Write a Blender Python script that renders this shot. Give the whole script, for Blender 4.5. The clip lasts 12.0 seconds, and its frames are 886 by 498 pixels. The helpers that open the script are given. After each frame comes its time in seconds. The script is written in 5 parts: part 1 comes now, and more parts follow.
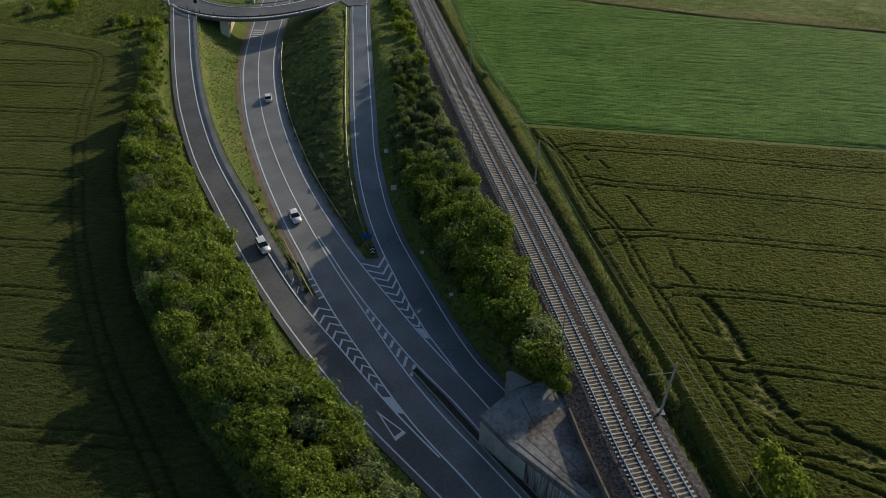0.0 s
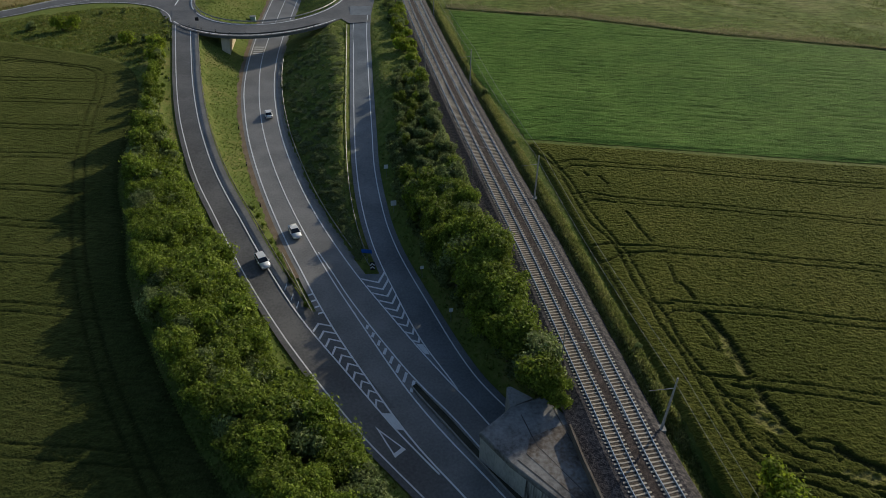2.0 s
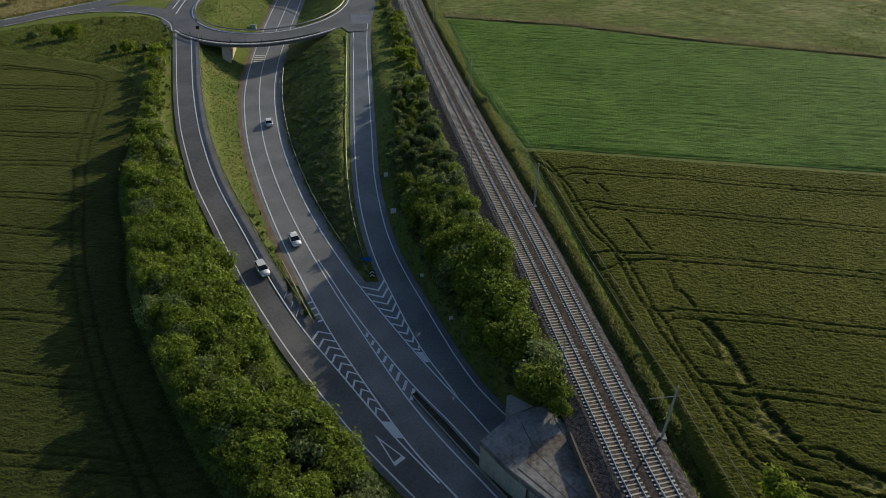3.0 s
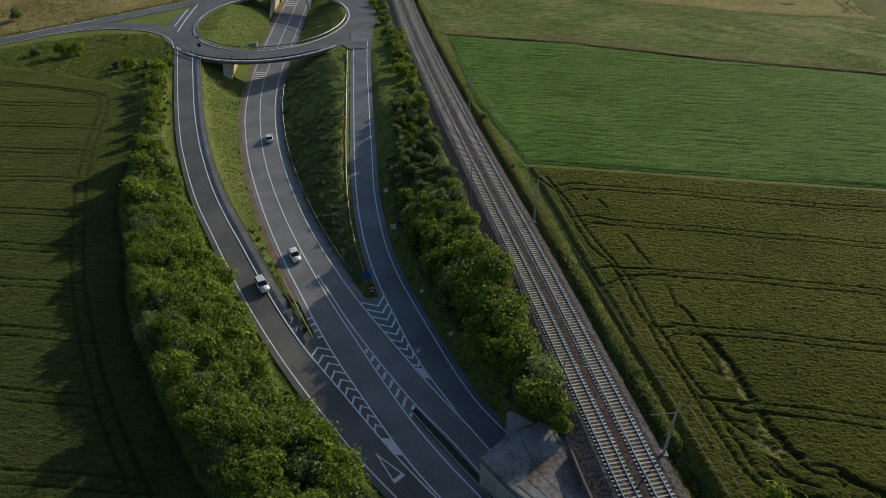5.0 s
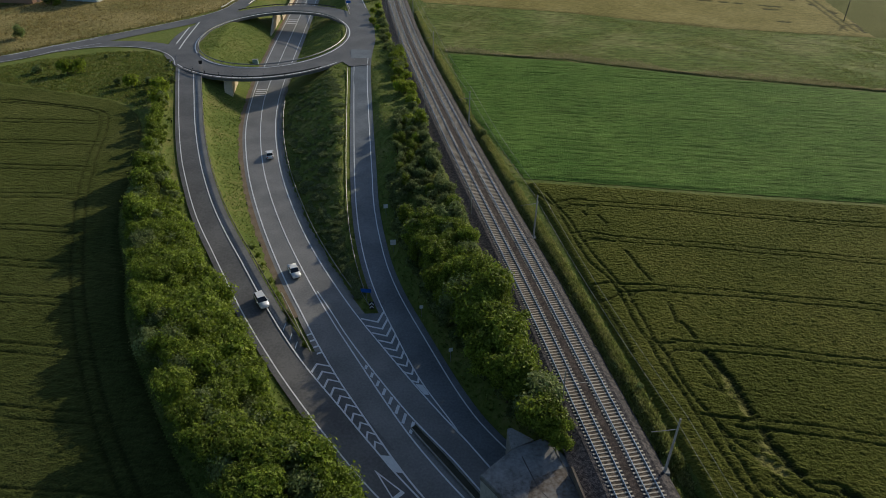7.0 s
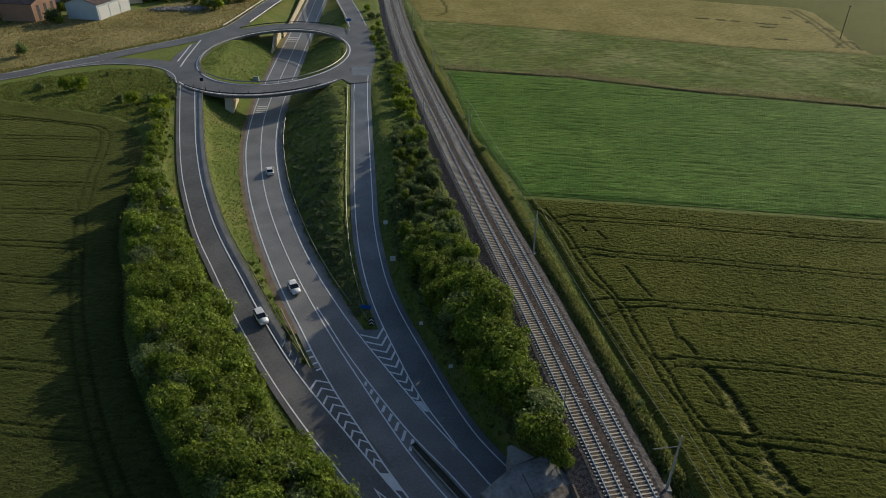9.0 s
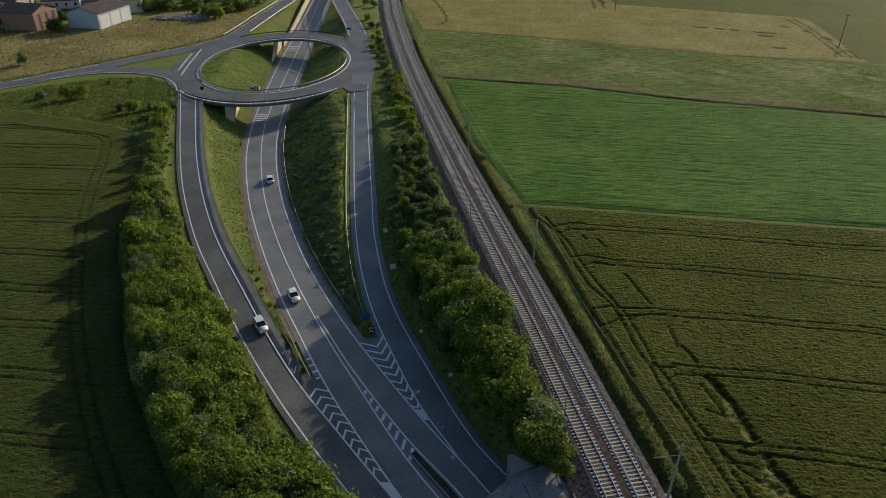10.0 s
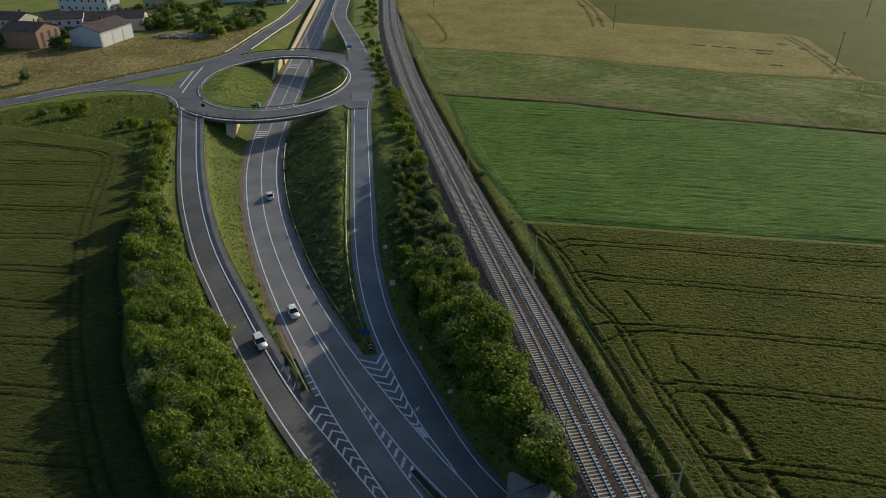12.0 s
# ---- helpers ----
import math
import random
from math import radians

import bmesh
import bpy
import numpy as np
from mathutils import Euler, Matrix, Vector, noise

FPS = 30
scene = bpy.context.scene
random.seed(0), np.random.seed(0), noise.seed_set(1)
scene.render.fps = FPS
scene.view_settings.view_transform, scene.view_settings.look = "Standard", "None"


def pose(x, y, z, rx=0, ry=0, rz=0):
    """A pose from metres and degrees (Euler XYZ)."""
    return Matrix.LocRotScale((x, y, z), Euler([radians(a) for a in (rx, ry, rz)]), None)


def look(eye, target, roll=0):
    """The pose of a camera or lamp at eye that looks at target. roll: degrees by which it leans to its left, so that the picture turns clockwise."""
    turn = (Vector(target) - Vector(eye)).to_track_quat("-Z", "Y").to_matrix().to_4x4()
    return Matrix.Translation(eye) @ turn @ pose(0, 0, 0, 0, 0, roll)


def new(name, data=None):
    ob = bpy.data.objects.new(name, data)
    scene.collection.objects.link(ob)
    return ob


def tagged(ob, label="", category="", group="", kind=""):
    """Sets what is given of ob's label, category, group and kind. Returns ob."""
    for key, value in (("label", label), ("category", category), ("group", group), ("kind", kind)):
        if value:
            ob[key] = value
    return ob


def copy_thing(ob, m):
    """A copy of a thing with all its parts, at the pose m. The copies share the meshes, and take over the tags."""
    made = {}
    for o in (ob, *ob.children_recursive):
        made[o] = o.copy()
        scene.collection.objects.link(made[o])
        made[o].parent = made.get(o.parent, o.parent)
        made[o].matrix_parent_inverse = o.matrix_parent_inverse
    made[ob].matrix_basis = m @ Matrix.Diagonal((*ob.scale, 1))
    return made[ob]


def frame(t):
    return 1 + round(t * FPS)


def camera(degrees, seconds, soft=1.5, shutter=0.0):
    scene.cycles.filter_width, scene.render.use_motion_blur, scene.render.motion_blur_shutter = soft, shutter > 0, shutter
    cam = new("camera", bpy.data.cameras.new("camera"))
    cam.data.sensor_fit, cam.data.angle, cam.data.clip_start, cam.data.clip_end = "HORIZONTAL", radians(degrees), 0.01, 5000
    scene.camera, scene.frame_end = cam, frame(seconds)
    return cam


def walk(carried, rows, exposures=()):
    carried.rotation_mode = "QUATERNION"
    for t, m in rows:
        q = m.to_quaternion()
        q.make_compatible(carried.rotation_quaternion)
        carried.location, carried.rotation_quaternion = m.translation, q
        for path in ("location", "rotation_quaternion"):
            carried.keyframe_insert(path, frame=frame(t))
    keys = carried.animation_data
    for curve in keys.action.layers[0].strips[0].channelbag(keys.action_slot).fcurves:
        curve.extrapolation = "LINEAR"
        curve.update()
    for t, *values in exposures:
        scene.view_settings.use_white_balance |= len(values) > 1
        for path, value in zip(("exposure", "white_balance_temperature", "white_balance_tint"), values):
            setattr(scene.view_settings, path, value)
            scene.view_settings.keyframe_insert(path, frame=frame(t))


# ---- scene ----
cam = camera(66.7, 12.0, soft=0.85)
CAM_Z = 62.0
ROWS = []
for i in range(25):
    t = i * 0.5
    k = t / 12.0
    ROWS.append((t, pose(0, 0, CAM_Z, 90 - 38.0 + 8.08 * k - 0.28 * k * (1 - k), 0.1 * k, -0.2 * k)))
walk(cam, ROWS, exposures=[(0, -0.46, 5860, 7.9), (12, -0.43, 5860, 7.9)])

# ---- light: low afternoon sun from ahead and to the right, clear hazy sky ----
SUN_EL, SUN_AZ = radians(20.5), radians(41)   # azimuth from +y towards +x
world = bpy.data.worlds.new("sky")
scene.world = world
world.use_nodes = True
wn = world.node_tree.nodes
sky = wn.new("ShaderNodeTexSky")
sky.sky_type = "NISHITA"
sky.sun_disc = False
sky.sun_elevation, sky.sun_rotation = SUN_EL, SUN_AZ
sky.air_density, sky.dust_density = 1.0, 1.5
wn["Background"].inputs["Strength"].default_value = 0.12
world.node_tree.links.new(sky.outputs[0], wn["Background"].inputs["Color"])
sun_data = bpy.data.lights.new("sun", "SUN")
sun_data.energy, sun_data.angle, sun_data.color = 4.6, radians(0.6), (1.0, 0.84, 0.60)
sun_ob = new("sun", sun_data)
sun_dir = Vector((math.sin(SUN_AZ) * math.cos(SUN_EL), math.cos(SUN_AZ) * math.cos(SUN_EL), math.sin(SUN_EL)))
sun_ob.matrix_world = look(sun_dir * 500, (0, 0, 0))


# ---- materials ----
def material(name, colors, scale=1.0, fine=8.0, rough=0.85, bump=0.3, bump_dist=0.05, metal=0.0, spec=0.3, rand=0.0, stretch=(1, 1, 1), island=0.0, sheen=0.0, spread=0.36):
    """Colours mixed by a broad and a fine noise, with relief from the fine one."""
    m = bpy.data.materials.new(name)
    m.use_nodes = True
    nt = m.node_tree
    n, l = nt.nodes, nt.links
    bsdf = n["Principled BSDF"]
    tc = n.new("ShaderNodeTexCoord")
    mp = n.new("ShaderNodeMapping")
    mp.inputs["Scale"].default_value = stretch
    l.new(tc.outputs["Object"], mp.inputs[0])
    a = n.new("ShaderNodeTexNoise")
    a.inputs["Scale"].default_value, a.inputs["Detail"].default_value = scale, 5
    b = n.new("ShaderNodeTexNoise")
    b.inputs["Scale"].default_value, b.inputs["Detail"].default_value = fine, 4
    l.new(mp.outputs[0], a.inputs["Vector"])
    l.new(mp.outputs[0], b.inputs["Vector"])
    mix = n.new("ShaderNodeMath")
    mix.operation = "MULTIPLY_ADD"
    mix.inputs[1].default_value, mix.inputs[2].default_value = 0.45, 0.0
    l.new(b.outputs[0], mix.inputs[0])
    add = n.new("ShaderNodeMath")
    add.operation = "MULTIPLY_ADD"
    add.inputs[1].default_value = 0.55
    l.new(a.outputs[0], add.inputs[0])
    l.new(mix.outputs[0], add.inputs[2])
    ramp = n.new("ShaderNodeValToRGB")
    els = ramp.color_ramp.elements
    while len(els) < len(colors):
        els.new(0.5)
    for i, c in enumerate(colors):
        els[i].position = 0.5 - spread / 2 + spread * i / max(1, len(colors) - 1)
        els[i].color = (*c, 1)
    l.new(add.outputs[0], ramp.inputs[0])
    out = ramp.outputs[0]
    for amount, node, socket in ((rand, "ShaderNodeObjectInfo", "Random"), (island, "ShaderNodeNewGeometry", "Random Per Island")):
        if amount:
            hsv = n.new("ShaderNodeHueSaturation")
            mr = n.new("ShaderNodeMapRange")
            mr.inputs["To Min"].default_value, mr.inputs["To Max"].default_value = 1 - amount, 1 + amount
            l.new(n.new(node).outputs[socket], mr.inputs["Value"])
            l.new(mr.outputs[0], hsv.inputs["Value"])
            l.new(out, hsv.inputs["Color"])
            out = hsv.outputs[0]
    l.new(out, bsdf.inputs["Base Color"])
    bsdf.inputs["Roughness"].default_value, bsdf.inputs["Metallic"].default_value = rough, metal
    bsdf.inputs["Specular IOR Level"].default_value = spec
    bsdf.inputs["Sheen Weight"].default_value, bsdf.inputs["Sheen Roughness"].default_value = sheen, 0.45
    bsdf.inputs["Sheen Tint"].default_value = (0.9, 1.0, 0.25, 1)
    if bump:
        bp = n.new("ShaderNodeBump")
        bp.inputs["Strength"].default_value, bp.inputs["Distance"].default_value = bump, bump_dist
        l.new(b.outputs[0], bp.inputs["Height"])
        l.new(bp.outputs[0], bsdf.inputs["Normal"])
    return m


def crop_material(name, colors, worn, row_dir, rough=0.8, streak=1.0, along=0.3, grain=2.3, sheen=0.05, straw=(0.16, 0.15, 0.05)):
    """Standing crop: fine drill rows, broad streaks along the rows, bare, crushed or shaded in colour where the mask
    says.
    """
    m = material(name, colors, scale=0.06, fine=3.2, rough=rough, bump=0.9, bump_dist=0.25, spec=0.02, sheen=sheen, spread=0.26)
    nt = m.node_tree
    n, l = nt.nodes, nt.links
    bsdf = n["Principled BSDF"]
    base = bsdf.inputs["Base Color"].links[0].from_socket
    tc = n["Texture Coordinate"]
    ang = math.atan2(row_dir[1], row_dir[0])
    mp = n.new("ShaderNodeMapping")
    mp.inputs["Rotation"].default_value = (0, 0, -ang)
    mp.inputs["Scale"].default_value = (along, 1.0, 1.0)
    l.new(tc.outputs["Object"], mp.inputs[0])
    st = n.new("ShaderNodeTexNoise")
    st.inputs["Scale"].default_value, st.inputs["Detail"].default_value = grain, 9
    l.new(mp.outputs[0], st.inputs["Vector"])
    mr = n.new("ShaderNodeMapRange")
    mr.inputs["From Min"].default_value, mr.inputs["From Max"].default_value = 0.3, 0.7
    mr.inputs["To Min"].default_value, mr.inputs["To Max"].default_value = 1 - 0.36 * streak, 1 + 0.36 * streak
    l.new(st.outputs[0], mr.inputs["Value"])
    hsv = n.new("ShaderNodeHueSaturation")
    l.new(base, hsv.inputs["Color"])
    l.new(mr.outputs[0], hsv.inputs["Value"])
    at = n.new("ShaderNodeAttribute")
    at.attribute_name = "wear_shade"
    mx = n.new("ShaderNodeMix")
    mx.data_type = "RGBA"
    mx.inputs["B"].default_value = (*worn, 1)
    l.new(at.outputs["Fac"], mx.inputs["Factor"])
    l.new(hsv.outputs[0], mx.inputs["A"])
    fl = n.new("ShaderNodeAttribute")
    fl.attribute_name = "straw"
    mz = n.new("ShaderNodeMix")
    mz.data_type = "RGBA"
    mz.inputs["B"].default_value = (*straw, 1)
    l.new(fl.outputs["Fac"], mz.inputs["Factor"])
    l.new(mx.outputs["Result"], mz.inputs["A"])
    l.new(mz.outputs["Result"], bsdf.inputs["Base Color"])
    return m


# blue-green tint of skylit shade is mixed into this base colour
ASPHALT = material("asphalt", [(0.098, 0.108, 0.118), (0.14, 0.153, 0.164), (0.19, 0.203, 0.214)], scale=0.2, fine=3, spread=0.26, rough=0.5, bump=0.15, bump_dist=0.02, spec=0.4)
ASPHALT_PALE = material("pale_asphalt", [(0.145, 0.142, 0.138), (0.195, 0.19, 0.183), (0.245, 0.237, 0.226)], scale=0.2, fine=3, spread=0.26, rough=0.52, bump=0.15, bump_dist=0.02, spec=0.4)
ASPHALT_WORN = material("worn_asphalt", [(0.092, 0.089, 0.086), (0.127, 0.123, 0.119), (0.166, 0.16, 0.155)], scale=0.15, fine=2.5, spread=0.24, rough=0.55, bump=0.15, bump_dist=0.02, spec=0.35)
SHOULDER_GREY = material("shoulder_dust", [(0.16, 0.15, 0.135), (0.24, 0.225, 0.2), (0.3, 0.285, 0.255)], scale=0.6, fine=4, rough=0.95, bump=0.4)
SHOULDER = material("shoulder_gravel", [(0.13, 0.095, 0.06), (0.2, 0.15, 0.1), (0.28, 0.22, 0.15)], scale=0.5, fine=5, rough=0.95, bump=0.6)
ROAD_PAINT = material("road_paint", [(0.66, 0.67, 0.68), (0.82, 0.83, 0.84)], scale=0.5, fine=6, rough=0.6, bump=0.1)
GRASS = material("verge_grass", [(0.07, 0.108, 0.018), (0.115, 0.146, 0.028), (0.195, 0.182, 0.06)], scale=0.09, fine=1.1, rough=0.9, bump=0.8, bump_dist=0.25, spec=0.15, sheen=0.08)
BALLAST = material("ballast", [(0.022, 0.021, 0.024), (0.06, 0.055, 0.058), (0.135, 0.118, 0.112)], scale=2.5, fine=7, spread=0.2, rough=0.95, bump=1.0, bump_dist=0.08)
RUSTY_BALLAST = material("rusty_ballast", [(0.03, 0.024, 0.022), (0.06, 0.046, 0.041), (0.11, 0.084, 0.073)], scale=2.0, fine=7, spread=0.2, rough=0.95, bump=1.0, bump_dist=0.08)
CONCRETE = material("concrete", [(0.2, 0.19, 0.175), (0.33, 0.32, 0.3), (0.42, 0.4, 0.37)], scale=0.35, fine=4, rough=0.85, bump=0.3, bump_dist=0.03)
STAINED = material("stained_concrete", [(0.10, 0.09, 0.08), (0.26, 0.25, 0.24), (0.40, 0.37, 0.34)], scale=0.5, fine=3, rough=0.9, bump=0.4, bump_dist=0.04)
STREAKED = material("rain_streaked_concrete", [(0.06, 0.06, 0.058), (0.3, 0.295, 0.285), (0.5, 0.49, 0.47)], spread=0.22, scale=0.9, fine=2.5, rough=0.9, bump=0.3, stretch=(1.6, 1.6, 0.12))
ROOF_CLEAN = material("grey_roof_concrete", [(0.1, 0.096, 0.092), (0.2, 0.198, 0.195), (0.28, 0.278, 0.272)], scale=0.4, fine=2.5, spread=0.3, rough=0.9, bump=0.4, bump_dist=0.04)
ROOF_STAIN = material("stained_roof_concrete", [(0.06, 0.05, 0.042), (0.13, 0.108, 0.09), (0.2, 0.19, 0.18), (0.27, 0.265, 0.255)], scale=0.28, fine=2.0, spread=0.3, rough=0.9, bump=0.5, bump_dist=0.05)
PALE_CONCRETE = material("pale_concrete", [(0.36, 0.36, 0.35), (0.5, 0.5, 0.485), (0.58, 0.57, 0.55)], scale=0.5, fine=4, rough=0.85, bump=0.25, stretch=(1, 1, 0.4))
TAN_WALL = material("tan_concrete", [(0.52, 0.43, 0.29), (0.66, 0.56, 0.4)], scale=0.4, fine=4, rough=0.85, bump=0.2)
TRACK_BALLAST = material("brown_ballast", [(0.05, 0.04, 0.032), (0.1, 0.08, 0.062), (0.17, 0.135, 0.1)], scale=2.5, fine=7, spread=0.2, rough=0.95, bump=1.0, bump_dist=0.06)
SLEEPER = material("sleeper_concrete", [(0.46, 0.4, 0.32), (0.6, 0.53, 0.43)], scale=0.8, fine=7, rough=0.9, bump=0.3, rand=0.15)
RAIL = material("rail_steel", [(0.32, 0.4, 0.49), (0.42, 0.5, 0.6)], scale=1, fine=5, rough=0.38, bump=0.05, metal=0.85, spec=0.5)
GALV = material("galvanised_steel", [(0.26, 0.26, 0.25), (0.36, 0.36, 0.35)], scale=1, fine=6, rough=0.6, bump=0.05, metal=0.6)
DARK_STEEL = material("weathered_steel", [(0.06, 0.06, 0.06), (0.12, 0.11, 0.1)], scale=1, fine=6, rough=0.6, bump=0.1, metal=0.4)
BARK = material("bark", [(0.06, 0.045, 0.03), (0.13, 0.1, 0.07)], scale=1.5, fine=9, rough=0.95, bump=0.7)


def leaf_material(name, colors, thin=0.45):
    m = material(name, colors, scale=0.5, fine=3, rough=0.6, bump=0.0, spec=0.25, rand=0.22, island=0.5)
    nt = m.node_tree
    n, l = nt.nodes, nt.links
    bsdf = n["Principled BSDF"]
    tr = n.new("ShaderNodeBsdfTranslucent")
    ad = n.new("ShaderNodeMixShader")
    ad.inputs[0].default_value = thin
    l.new(bsdf.inputs["Base Color"].links[0].from_socket, tr.inputs["Color"])
    l.new(bsdf.outputs[0], ad.inputs[1])
    l.new(tr.outputs[0], ad.inputs[2])
    l.new(ad.outputs[0], n["Material Output"].inputs["Surface"])
    return m


LEAF = leaf_material("fresh_leaves", [(0.1, 0.143, 0.013), (0.174, 0.234, 0.022), (0.26, 0.325, 0.04)])
LEAF_LIME = leaf_material("lime_leaves", [(0.17, 0.225, 0.016), (0.26, 0.335, 0.026), (0.35, 0.42, 0.045)], 0.58)
LEAF_DULL = leaf_material("dull_leaves", [(0.125, 0.17, 0.052), (0.19, 0.24, 0.08), (0.27, 0.31, 0.125)], 0.52)


# ---- mesh helpers ----
def mesh(name, verts, faces, mat, smooth=False):
    me = bpy.data.meshes.new(name)
    me.from_pydata([tuple(map(float, v)) for v in verts], [], [tuple(int(i) for i in f) for f in faces])
    me.materials.append(mat)
    if smooth:
        me.shade_smooth()
    me.update()
    return me


def part(name, verts, faces, mat, parent=None, label="", smooth=False):
    ob = new(name, mesh(name, verts, faces, mat, smooth))
    if parent is not None:
        ob.parent = parent
    return tagged(ob, label=label)


def thing(name, label, category, group="", kind="", at=(0, 0, 0)):
    ob = new(name)
    ob.location = at
    return tagged(ob, label, category, group, kind)


def box(x0, y0, z0, x1, y1, z1):
    v = [(x, y, z) for z in (z0, z1) for y in (y0, y1) for x in (x0, x1)]
    f = [(0, 2, 3, 1), (4, 5, 7, 6), (0, 1, 5, 4), (2, 6, 7, 3), (0, 4, 6, 2), (1, 3, 7, 5)]
    return v, f


def prism(poly, z0, z1):
    """A polygon, counter-clockwise, pulled up from z0 to z1."""
    k = len(poly)
    v = [(x, y, z0) for x, y in poly] + [(x, y, z1) for x, y in poly]
    f = [tuple(reversed(range(k))), tuple(range(k, 2 * k))] + [(i, (i + 1) % k, k + (i + 1) % k, k + i) for i in range(k)]
    return v, f


def tube(a, b, r0, r1, sides=8):
    a, b = Vector(a), Vector(b)
    q = (b - a).to_track_quat("Z", "Y").to_matrix()
    v = []
    for p, r in ((a, r0), (b, r1)):
        for i in range(sides):
            w = 2 * math.pi * i / sides
            v.append(p + q @ Vector((r * math.cos(w), r * math.sin(w), 0)))
    f = [(i, (i + 1) % sides, sides + (i + 1) % sides, sides + i) for i in range(sides)]
    f += [tuple(reversed(range(sides))), tuple(range(sides, 2 * sides))]
    return v, f


def join(*pieces):
    v, f = [], []
    for pv, pf in pieces:
        o = len(v)
        v += list(pv)
        f += [tuple(i + o for i in face) for face in pf]
    return v, f


class Line:
    """A smooth line that runs along y: x (and z) as functions of y, through a few control points."""
    def __init__(self, pts):
        pts = sorted([(*p, 0.0)[:3] for p in pts], key=lambda p: p[1])
        self.y = np.array([p[1] for p in pts], float)
        self.c = [np.array([p[0] for p in pts], float), np.array([p[2] for p in pts], float)]
        self.s = [self.slopes(c) for c in self.c]

    def slopes(self, c):
        d = np.diff(c) / np.diff(self.y)
        w = np.diff(self.y)
        s = np.empty_like(c)
        s[1:-1] = (d[:-1] * w[1:] + d[1:] * w[:-1]) / (w[1:] + w[:-1])
        s[0], s[-1] = d[0], d[-1]
        return s

    def value(self, k, q):
        q = np.asarray(q, float)
        c, s, y = self.c[k], self.s[k], self.y
        i = np.clip(np.searchsorted(y, q) - 1, 0, len(y) - 2)
        h = y[i + 1] - y[i]
        t = np.clip((q - y[i]) / h, -0.0, 1.0)
        r = ((1 + 2 * t) * (1 - t) ** 2 * c[i] + t * (1 - t) ** 2 * h * s[i] + t * t * (3 - 2 * t) * c[i + 1] + t * t * (t - 1) * h * s[i + 1])
        return r + np.where(q < y[0], (q - y[0]) * s[0], 0) + np.where(q > y[-1], (q - y[-1]) * s[-1], 0)

    def x(self, q):
        return self.value(0, q)

    def z(self, q):
        return self.value(1, q)

    def level(self, other):
        """Take the heights of the line on the other side of the road."""
        self.c[1] = other.z(self.y)
        self.s[1] = self.slopes(self.c[1])

    def at(self, q, off=0.0, up=0.0):
        """The point at y = q, moved off metres to the right."""
        e = 0.5
        dx = (float(self.x(q + e)) - float(self.x(q - e))) / (2 * e)
        k = math.hypot(1, dx)
        return Vector((float(self.x(q)) + off / k, q - off * dx / k, float(self.z(q)) + up))


def ribbon(line_a, line_b, y0, y1, off_a=0.0, off_b=0.0, up=0.0, step=1.5, thick=0.0):
    ys = np.linspace(y0, y1, max(2, int(abs(y1 - y0) / step) + 1))
    v, f = [], []
    for y in ys:
        v += [line_a.at(y, off_a, up), line_b.at(y, off_b, up)]
    n = len(ys)
    f = [(2 * i, 2 * i + 1, 2 * i + 3, 2 * i + 2) for i in range(n - 1)]
    if thick:
        m = len(v)
        v += [p - Vector((0, 0, thick)) for p in v]
        f += [(m + 2 * i, m + 2 * i + 2, m + 2 * i + 3, m + 2 * i + 1) for i in range(n - 1)]
        f += [(2 * i, 2 * i + 2, m + 2 * i + 2, m + 2 * i) for i in range(n - 1)]
        f += [(2 * i + 1, m + 2 * i + 1, m + 2 * i + 3, 2 * i + 3) for i in range(n - 1)]
        f += [(0, m, m + 1, 1), (2 * n - 2, 2 * n - 1, m + 2 * n - 1, m + 2 * n - 2)]
    return v, f


# ---- plan: the lines of the roads and the railway ----
ZR = -6.0
MAIN_L = Line([(-71.4, 520.0, 0.00), (-64.6, 380.8, -4.32), (-62.9, 349.1, -4.98), (-60.7, 301.5, -5.84), (-56.0, 215.0, ZR), (-54.4, 194.4, ZR), (-52.9, 180.6, ZR), (-50.7, 165.2, ZR), (-49.0, 156.4, ZR),
               (-46.1, 144.9, ZR), (-42.3, 132.0, ZR), (-37.4, 118.2, ZR), (-33.0, 107.2, ZR), (-28.8, 97.6, ZR), (-25.2, 89.9, ZR), (-23.0, 85.5, ZR), (-19.6, 78.6, ZR), (-16.3, 72.4, ZR),
               (-14.5, 69.2, ZR), (-11.2, 63.8, ZR), (-8.5, 59.4, ZR), (-6.0, 55.4, ZR), (-3.4, 51.6, ZR), (-0.6, 48.0, ZR), (1.8, 45.1, ZR), (4.2, 42.0, ZR), (27.6, 12.0, ZR)])
MAIN_R = Line([(-64.0, 520.0, 0.00), (-56.7, 376.3, -4.41), (-54.6, 336.7, -5.24), (-52.1, 286.3, -5.91), (-47.8, 215.0, ZR), (-46.7, 195.1, ZR), (-44.9, 176.0, ZR), (-42.5, 161.1, ZR), (-39.3, 147.0, ZR),
               (-34.9, 131.7, ZR), (-30.4, 119.0, ZR), (-25.6, 107.2, ZR), (-21.0, 97.5, ZR), (-17.1, 90.1, ZR), (-14.7, 85.8, ZR), (-11.6, 80.6, ZR), (-9.0, 76.5, ZR), (-5.9, 71.6, ZR),
               (-2.7, 66.7, ZR), (-0.1, 62.9, ZR), (1.1, 61.2, ZR), (2.3, 59.6, ZR), (5.6, 54.7, ZR), (34.8, 12.0, ZR)])
